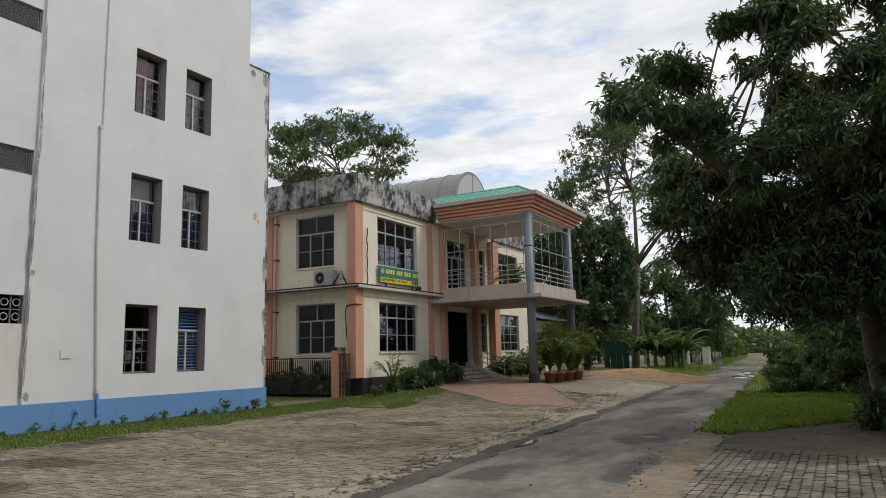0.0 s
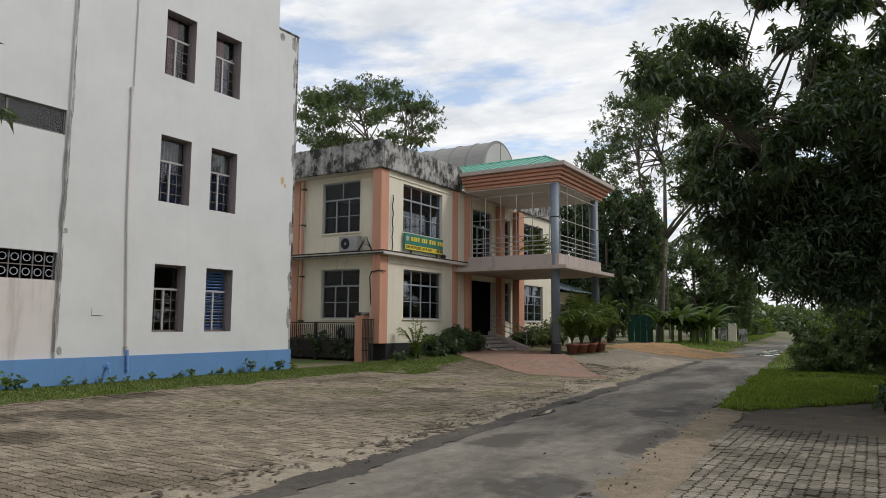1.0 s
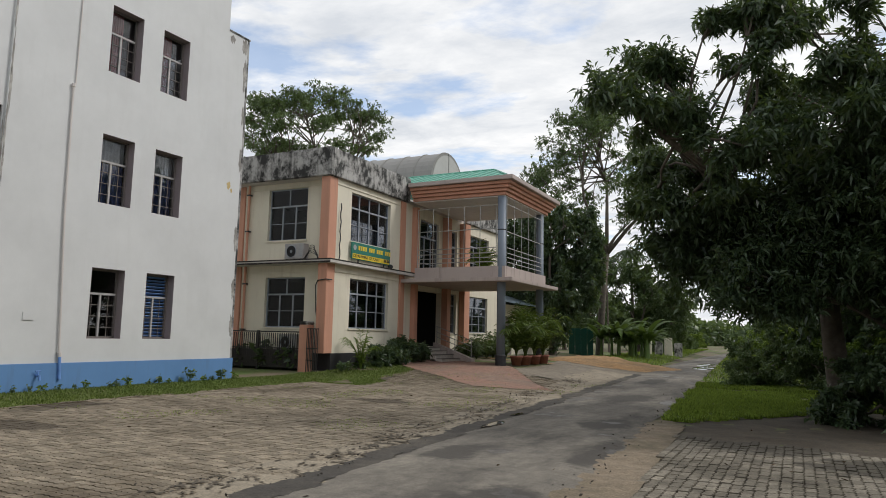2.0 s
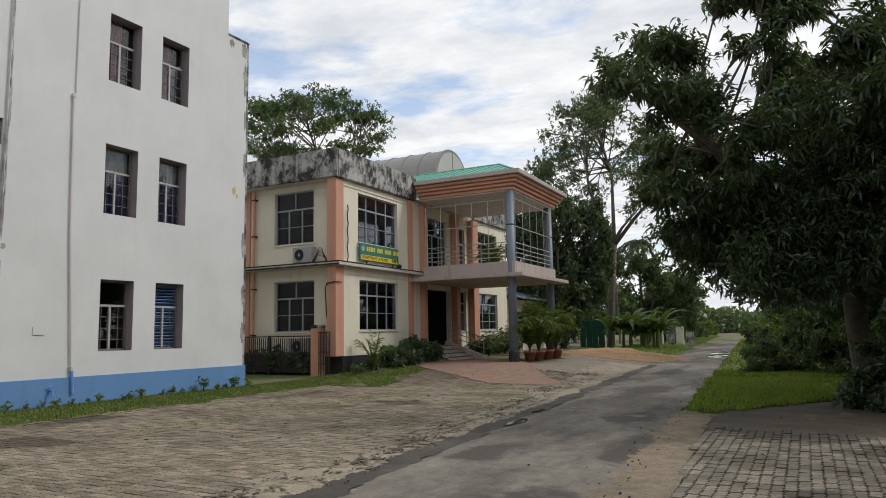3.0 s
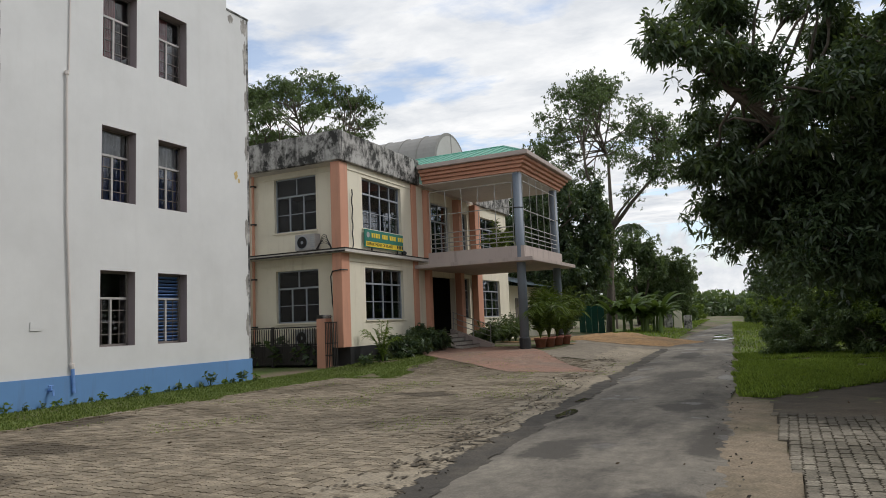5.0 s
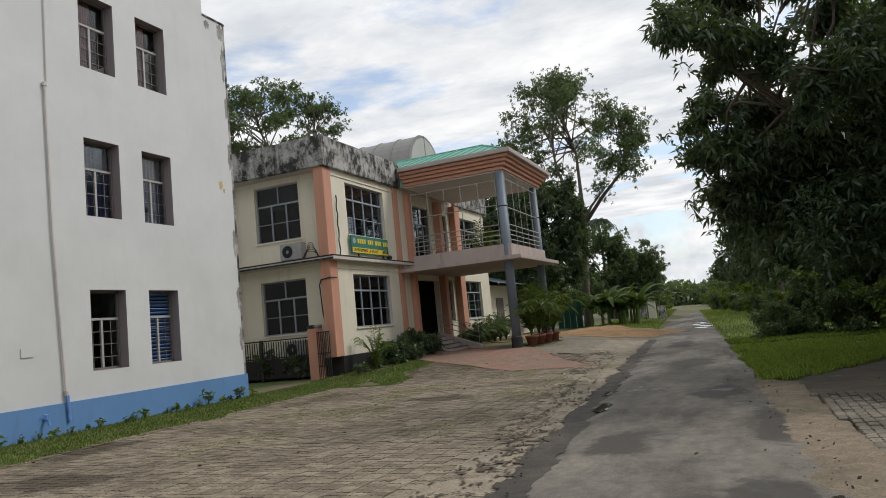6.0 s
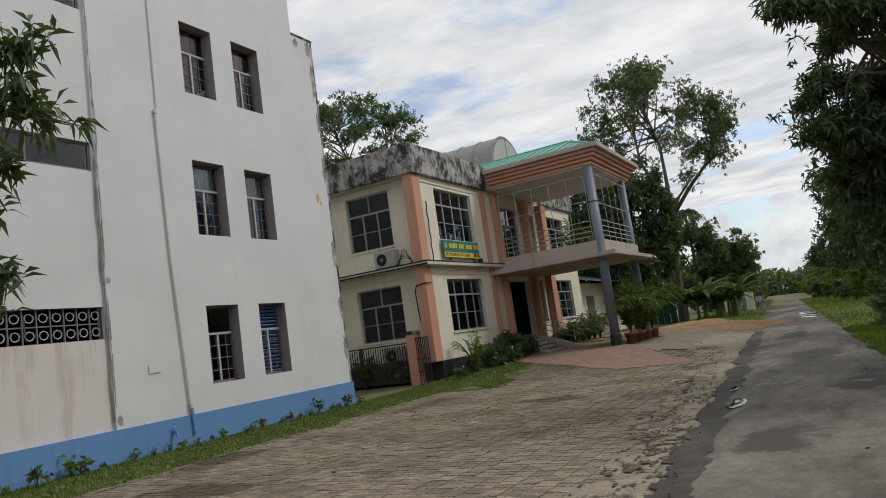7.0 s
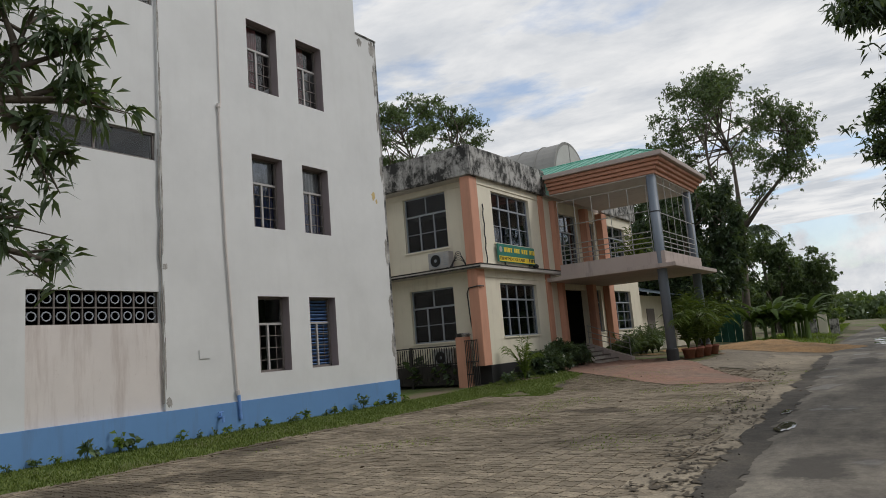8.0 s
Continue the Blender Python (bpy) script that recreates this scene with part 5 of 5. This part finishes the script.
# ---- grass, weeds and potted plants ----
def grass(name, label, x0, x1, y0, y1, n, keep, h, mat, seed, parent=None, lift=0.0):
    rng = np.random.default_rng(seed)
    p = []
    while len(p) < n:
        xs, ys = rng.uniform(x0, x1, n), rng.uniform(y0, y1, n)
        p += [(x, y) for x, y in zip(xs, ys) if keep(x, y)]
    p = np.array(p[:n])
    z = np.array([ground_z(x, y) for x, y in p]) + lift - 0.03
    hh = h * rng.uniform(0.4, 1.3, n)
    a = rng.uniform(0, 2 * np.pi, n)
    w = 0.010 + 0.10 * h * rng.uniform(0.5, 1, n)
    lean = rng.normal(size=(n, 2)) * 0.45 * hh[:, None]
    v = np.empty((n, 3, 3))
    v[:, 0] = np.stack([p[:, 0] - w * np.cos(a), p[:, 1] - w * np.sin(a), z], 1)
    v[:, 1] = np.stack([p[:, 0] + w * np.cos(a), p[:, 1] + w * np.sin(a), z], 1)
    v[:, 2] = np.stack([p[:, 0] + lean[:, 0], p[:, 1] + lean[:, 1], z + hh], 1)
    me = bpy.data.meshes.new(name)
    me.vertices.add(n * 3)
    me.vertices.foreach_set("co", v.reshape(-1))
    me.loops.add(n * 3)
    me.loops.foreach_set("vertex_index", np.arange(n * 3, dtype=np.int32))
    me.polygons.add(n)
    me.polygons.foreach_set("loop_start", np.arange(0, n * 3, 3, dtype=np.int32))
    me.update(calc_edges=True)
    me.materials.append(mat)
    return tagged(new(name, me), label, "grass", kind="stuff")


LAWN = paver_material("short_green_turf", (0.075, 0.11, 0.02), (0.11, 0.15, 0.03), (0.115, 0.09, 0.05))


def verge_l(x, y):
    return -12.5 < x < lawn_edge(y) + 0.15 and y < 23.2 or (21.0 < y < 26.5 and -12.2 < x < -8.8 - (y - 21) * 0.2 and not in_red(x, y) and noise.noise((x * 0.9, y * 0.9, 2)) > -0.22)


def verge_r(x, y, m=0.0):
    return x - m > road_mid(y) + 1.3 + 0.15 * noise.noise((y * 1.3, 0, 7)) + 0.25 * max(0.0, noise.noise((y * 0.5, 2, 1))) and y - m > 17.6 + 0.3 * noise.noise((x * 1.6, 3, 0)) + min(4.2, 1.5 * max(0.0, x - 0.6)) and abs(y - 27.2 - 0.4 * noise.noise((x, 1, 9))) > 0.55 + m


def verge_far(x, y):
    return road_mid(y) - 5.5 < x < road_mid(y) - 1.5 and y > 43 + 0.8 * noise.noise((x, 0, 0))


tagged(fine_sheet("lawn_by_block", -12.5, -8.4, 4, 26.6, 0.25, -0.024, LAWN, verge_l), "short grass strip beneath the white block", "lawn", kind="structure")
tagged(fine_sheet("lawn_by_lane", -5, 14, 16, 60, 0.2, -0.008, LAWN, lambda x, y: verge_r(x, y, 0.22)), "bright grass verge beside the lane", "lawn", kind="structure")
tagged(fine_sheet("lawn_far", -12, -3, 42, 110, 0.5, -0.005, LAWN, verge_far), "bright grass verge beyond the sand", "lawn", kind="structure")
grass("turf_blades", "short grass blades beneath the white block", -12.5, -8.4, 4, 26.5, 46000, verge_l, 0.05, STRIPGRASS, 71)
grass("turf_blades", "grass blades of the lane verge", -2.5, 6.5, 16, 30, 150000, lambda x, y: verge_r(x, y, 0.1 * noise.noise((x * 4, y * 4, 1))) and noise.noise((x * 2.2, y * 2.2, 4)) + 0.6 * noise.noise((x * 6, y * 6, 4)) > -0.18, 0.085, GRASSMAT, 72)
grass("turf_blades", "grass blades of the far verge", -6, 8, 30, 95, 30000, verge_r, 0.14, GRASSMAT, 73)
grass("turf_blades", "grass blades beyond the sand", -12, -3, 43, 105, 16000, verge_far, 0.14, GRASSMAT, 74)
grass("sprouts", "thin grass sprouting between paving blocks", -10, -3, 12, 27, 9000, lambda x, y: noise.noise((x * 0.6, y * 0.6, 8)) > 0.12, 0.035, GRASSMAT, 75)


def weed(at, size, mat, seed, name="weed", label="small leafy weed at the foot of the wall", n=26, leaf=(0.16, 0.09)):
    rng = np.random.default_rng(seed)
    t = tagged(empty(name, at), label, "weed")
    stems = bmesh.new()
    pts, dirs = [], []
    for k in range(5):
        d = Vector((rng.normal() * 0.35, rng.normal() * 0.35, 1)).normalized() * size * rng.uniform(0.6, 1.1)
        tube(stems, [(0, 0, -0.02), tuple(d * 0.6), tuple(d)], [0.008, 0.006, 0.003], 4)
        for q in range(n // 5):
            f = rng.uniform(0.35, 1.0)
            pts.append(np.array(d) * f)
            dirs.append(np.array([rng.normal(), rng.normal(), rng.normal() * 0.4 + 0.3]))
    part("stem", stems, mat, t)
    leaves_mesh("foliage", pts, dirs, leaf[0] * size / 0.35, leaf[1] * size / 0.35, mat, t, 0.25, seed)
    return t


rnd = random.Random(9)
for k in range(34):
    y = 6.5 + 13.0 * (k + rnd.random()) / 34
    weed((XW + 0.12 + 0.3 * rnd.random(), y, ground_z(-12.3, y) - 0.02), rnd.choice((0.15, 0.2, 0.25, 0.36)), LEAFTREE if k % 3 else LEAFBRIGHT, 100 + k)
for k in range(12):
    weed((-16.4 + 0.29 * k, 23.52 + 0.12 * rnd.random(), 0.05), 0.75 + 0.25 * rnd.random(), LEAFMANGO, 170 + k, "fence_shrub", "dark shrub growing behind the iron fence", 70, (0.12, 0.06))


def frond_plant(name, at, label, fronds, length, mat, seed, rise=1.0, leaf=(0.3, 0.035), pot=None, arch=0.55, category="palm", sag=None):
    """Arching fronds with narrow leaflets on both sides."""
    rng = np.random.default_rng(seed)
    t = tagged(empty(name, at), label, category)
    base = 0.0
    if pot:
        r, h = pot
        pb = lathe(bmesh.new(), [(r * 0.72, 0), (r * 0.95, h * 0.82), (r * 1.06, h * 0.83), (r * 1.06, h), (r * 0.9, h), (r * 0.88, h * 0.9)], (0, 0, 0), 16)
        part("pot", pb, TERRACOTTA, t, "terracotta pot", True)
        base = h * 0.9
    pts, dirs = [], []
    for k in range(fronds):
        a = rng.uniform(0, 2 * np.pi)
        out = rng.uniform(0.25, 1.0)
        ln = length * rng.uniform(0.7, 1.1)
        line = []
        for i in range(13):
            f = i / 12
            r_ = ln * arch * out * f ** 1.3
            z_ = ln * rise * (f - 0.55 * out * f * f * f) if sag is None else ln * (rise * f - sag * f * f)
            line.append(Vector((r_ * math.cos(a), r_ * math.sin(a), base + z_)))
        part("frond", tube(bmesh.new(), line, [0.014 * (1 - 0.8 * i / 12) + 0.003 for i in range(13)], 4), mat, t)
        side = Vector((-math.sin(a), math.cos(a), 0))
        for i in range(3, 13):
            d = (line[i] - line[i - 1]).normalized()
            for sgn in (-1, 1):
                for q in (0.0, 0.5):
                    pts.append(np.array(line[i - 1].lerp(line[i], q)))
                    dirs.append(np.array(d * 0.8 + side * sgn * 0.9 + Vector(rng.normal(size=3)) * 0.15))
    leaves_mesh("foliage", pts, dirs, leaf[0], leaf[1], mat, t, 0.35, seed)
    return t


for k in range(7):
    frond_plant("potted_palm", (-7.5 + 0.15 * (k % 2), 29.75 + 0.55 * k, ground_z(-7.5, 30) + 0.0), "areca palm in a terracotta pot beneath the canopy", 20, 2.1 + 0.3 * (k % 3), LEAFPALM, 200 + k, 0.95, (0.38, 0.045), (0.24, 0.36), 0.5)
for k, y in enumerate((33.2, 34.4, 35.6, 36.4, 37.3, 38.2)):
    frond_plant("bedding_palm", (-11.3, y, 0.3), "leafy palm along the office wall", 16, 1.4 + 0.12 * k, LEAFTREE, 230 + k, 0.9, (0.3, 0.05))
frond_plant("balcony_palm", (-9.6, 31.2, 3.725), "potted yellowish palm standing on the balcony", 16, 1.7, LEAFBRIGHT, 251, 1.0, (0.34, 0.04), (0.2, 0.32), 0.6)
frond_plant("garden_palm", (-11.35, 24.55, 0.2), "small palm with curling fronds before the office window", 14, 1.6, LEAFBRIGHT, 240, 1.0, (0.24, 0.03), None, 0.55)
for k, (y, s) in enumerate(((25.9, 0.7), (26.6, 0.9), (27.3, 1.0), (28.0, 1.0), (28.7, 0.8))):
    tree("garden_bush", (-11.35, y, 0.15), "dark leafy bush before the office wall", (0, 0, 0.2), blob((0, 0, 0.62 * s), (0.62, 0.55, 0.66 * s), 8, 300 + k), 0.03, (0.15, 0.05), LEAFMANGO, 420, 310 + k, 7, 1.0, 0.2, "bush")
for k in range(7):
    weed((-11.5, 23.6 + 0.45 * k, 0.15), 0.35, LEAFMANGO, 330 + k, "bed_plant", "low dark plant in the flower bed", 50)


# banana clump
def banana(at, seed, h):
    rng = np.random.default_rng(seed)
    t = tagged(empty("banana_plant", at), "banana plant with broad pale green leaves", "plant")
    part("stem", tube(bmesh.new(), [(0, 0, -0.1), (0.03, 0, h * 0.5)], [0.11, 0.07], 8), LEAFBANANA, t)
    for k in range(9):
        a, ln, w = rng.uniform(0, 6.28), h * rng.uniform(0.55, 0.9), 0.2 * rng.uniform(0.7, 1.2)
        bm = bmesh.new()
        rows = []
        up = rng.uniform(0.6, 1.2)
        for i in range(8):
            f = i / 7
            r_, z_ = ln * 0.75 * f, h * 0.42 + ln * (up * f - 0.75 * f * f)
            ww = w * math.sin(math.pi * min(1, 0.1 + 0.9 * f)) + 0.01
            c, s = math.cos(a), math.sin(a)
            rows.append([bm.verts.new((r_ * c - q * ww * s, r_ * s + q * ww * c, z_ - abs(q) * ww * 0.25)) for q in (-1, 0, 1)])
        for p_, q_ in zip(rows, rows[1:]):
            for i in range(2):
                bm.faces.new((p_[i], p_[i + 1], q_[i + 1], q_[i]))
        bmesh.ops.solidify(bm, geom=bm.faces[:], thickness=0.004)
        part("leaf", bm, LEAFBANANA, t, "", True)


rnd = random.Random(31)
for k in range(16):
    banana((-9.0 + 3.0 * rnd.random(), 48.5 + 3.5 * rnd.random(), 0.1), 400 + k, 2.5 + 1.3 * rnd.random())

# sheet fence, sand heap, wall stubs and drain
GREENSHEET = plain("green_fence_sheet", (0.02, 0.13, 0.10), 0.5)
gf = tagged(empty("sheet_fence", (-10.7, 50.3, 0.2)), "green corrugated sheet fence behind the trees", "fence")
for k in range(4, 8):
    world_part("sheet", boxed(-13.2 + 0.42 * k, -12.8 + 0.42 * k, 50.3 + 0.03 * (k % 2), 50.34 + 0.03 * (k % 2), 0.1, 2.1), GREENSHEET, gf)


def heap_z(x, y):
    a = max(0, 1 - ((x + 5.9) / 3.6) ** 2 - ((y - 39.2) / 2.6) ** 2)
    return ground_z(x, y) - 0.06 + 0.32 * a ** 0.7 + 0.16 * a * noise.noise((x * 0.9, y * 0.9, 3)) + 0.08 * a * noise.noise((x * 3, y * 3, 3))


tagged(sheet("sand_heap", [-9.6 + 0.15 * i for i in range(50)], [36.4 + 0.15 * i for i in range(38)], heap_z, SAND, lambda x, y: ((x + 5.9) / 3.6) ** 2 + ((y - 39.2) / 2.6) ** 2 < 1), "low spread heap of ochre sand", "sand", kind="stuff")
tagged(fine_sheet("sand_film", -11.5, -2.5, 33, 43, 0.2, -0.01, SAND, lambda x, y: x < road_mid(y) - 1.25 and noise.noise((x * 0.4, y * 0.5, 0)) + 0.25 > abs(y - 38.5) * 0.14, 0.02), "thin ochre sand spread over the ground", "ground", kind="structure")
for k, (x, y, h) in enumerate(((-7.6, 57.5, 1.5), (-6.9, 58, 1.3), (-6.3, 58.6, 1.6), (-5.7, 59.4, 1.2))):
    s = tagged(empty("wall_stub", (x, y, 0)), "broken stub of a brown boundary wall", "wall")
    world_part("masonry", boxed(x - 0.28, x + 0.28, y - 0.12, y + 0.12, -0.1, h, 0.03), MILDEW if k % 2 else CREAM, s)


def road_z(x, y):
    f = min(1, max(0, (x - road_mid(y) + 1.32) / 2.57))
    return ground_z(-1, y) + 0.012 + 0.02 * math.sin(math.pi * f) + 0.012 * noise.noise((x * 1.1, y * 0.8, 0))


def puddle(cx, cy, rx, ry, seed, lift=0.005):
    """An irregular pool that follows the camber of the lane."""
    bm = bmesh.new()
    n, rings = 48, []
    mid = bm.verts.new((cx, cy, road_z(cx, cy) + lift))
    for q in (0.25, 0.5, 0.75, 1.0):
        ring = []
        for k in range(n):
            a = 2 * math.pi * k / n
            f = q * (1 + 0.45 * noise.noise((math.cos(a) * 1.5, math.sin(a) * 1.5, seed)) + 0.2 * noise.noise((math.cos(a) * 5, math.sin(a) * 5, seed)))
            x, y = cx + rx * f * math.cos(a), cy + ry * f * math.sin(a)
            ring.append(bm.verts.new((x, y, road_z(x, y) + (lift if q < 1 else lift - 0.004))))
        rings.append(ring)
    for k in range(n):
        bm.faces.new((mid, rings[0][k], rings[0][(k + 1) % n]))
        for u, v in zip(rings, rings[1:]):
            bm.faces.new((u[k], v[k], v[(k + 1) % n], u[(k + 1) % n]))
    tagged(finish("puddle", bm, WATER, None, True), "shallow rain puddle on the lane", "puddle", kind="structure")


puddle(-2.05, 43.5, 0.5, 2.6, 1, 0.012)
puddle(-2.5, 48.0, 0.4, 2.2, 2, 0.012)
puddle(0.33, 9.85, 0.06, 0.13, 4, 0.012)
puddle(-2.2, 14.8, 0.13, 0.42, 5, 0.012)
puddle(-2.45, 16.6, 0.08, 0.3, 8, 0.010)

# fallen leaves and grit
rng = np.random.default_rng(77)
pts, dirs = [], []
for k in range(150):
    y = 6 + 24 * rng.random() ** 1.3
    x = rng.uniform(-10.3, 3.5)
    pts.append((x, y, ground_z(x, y) + 0.022))
    dirs.append((rng.normal(), rng.normal(), 0.1))
tagged(leaves_mesh("fallen_leaves", pts, dirs, 0.07, 0.025, plain("dry_leaf", (0.09, 0.06, 0.035), 0.9, 0, 0.4), None, 0.0, 78), "scattered dry leaves on paving and lane", "leaves", kind="stuff")
pts, dirs = [], []
for k in range(150):
    y = 7 + 24 * rng.random() ** 1.2
    x = shoulder_l(y) + rng.normal() * 0.3
    pts.append((x, y, ground_z(x, y) + 0.015))
    dirs.append((rng.normal(), rng.normal(), 0.3))
for k in range(160):
    y = 6.5 + 22 * rng.random() ** 1.2
    line = rng.choice((0, 1, 2))
    x = shoulder_l(y) + (-0.42, -0.02, 0.3)[line] + rng.normal() * 0.05 + 0.05 * math.sin(y * 2)
    if noise.noise((y * 0.9, line * 5.0, 0)) > -0.05:
        pts.append((x, y, ground_z(x, y) + 0.012))
        dirs.append((rng.normal(), rng.normal(), 0.0))
for k in range(130):
    y = 7 + 20 * rng.random() ** 1.2
    x = road_mid(y) + 1.2 + rng.normal() * 0.16
    pts.append((x, y, ground_z(x, y) + 0.022))
    dirs.append((rng.normal(), rng.normal(), 0.4))
tagged(leaves_mesh("grit", pts, dirs, 0.04, 0.025, DARKMUD, None, 0.0, 79), "loose grit along the broken paving edge", "grit", kind="stuff")

# leaning service pole beyond the slender tree
pole = tagged(empty("service_pole", (-11.2, 60, 0)), "thin leaning grey service pole with a crossarm", "pole")
world_part("shaft", tube(bmesh.new(), [(-11.1, 60, -0.3), (-11.3, 60, 7.2)], [0.09, 0.06], 8), BARK, pole)
world_part("crossarm", boxed(-11.75, -10.8, 59.96, 60.04, 6.6, 6.7), IRON, pole)

# coconut palm and far woods
frond_plant("coconut_palm", (-11.8, 72, 9.8), "far coconut palm above the trees", 20, 2.6, LEAFMANGO, 500, 0.55, (0.6, 0.09), None, 0.9, "palm", 0.85)
tagged(finish("palm_trunk", tube(bmesh.new(), [(-11.6, 72, -0.2), (-11.7, 72, 5), (-11.8, 72, 9.9)], [0.2, 0.14, 0.11], 8), BARK, None, True), "slim far palm trunk", "tree")
rng = np.random.default_rng(91)
pts, dirs = [], []
for k in range(26000):
    x = rng.uniform(-120, 95)
    top = 6.5 + 3 * noise.noise((x * 0.05, 0, 0)) + 2 * noise.noise((x * 0.2, 1, 0))
    pts.append((x, 178 + rng.uniform(-9, 9), rng.random() ** 0.8 * top))
    dirs.append(rng.normal(size=3))
tagged(leaves_mesh("far_woods", pts, dirs, 1.5, 0.8, LEAFTREE, None, 0.1, 92), "distant line of trees closing the lane", "trees", kind="stuff")

for prefix, group in (("potted_palm", "potted palms by the column"), ("hedge_bush", "bushes on the verge"), ("garden_bush", "bushes before the office"), ("roadside_bush", "shrubs along the lane"), ("roadside_tree", "trees along the lane"), ("weed", "weeds along the plinth"), ("banana_plant", "banana clump"), ("fence_shrub", "shrubs along the fence"), ("wall_stub", "wall stubs"), ("bedding_palm", "palms along the wall"), ("bed_plant", "plants in the bed")):
    for o in list(scene.objects):
        if o.parent is None and o.name.split(".")[0] == prefix:
            tagged(o, group=group)
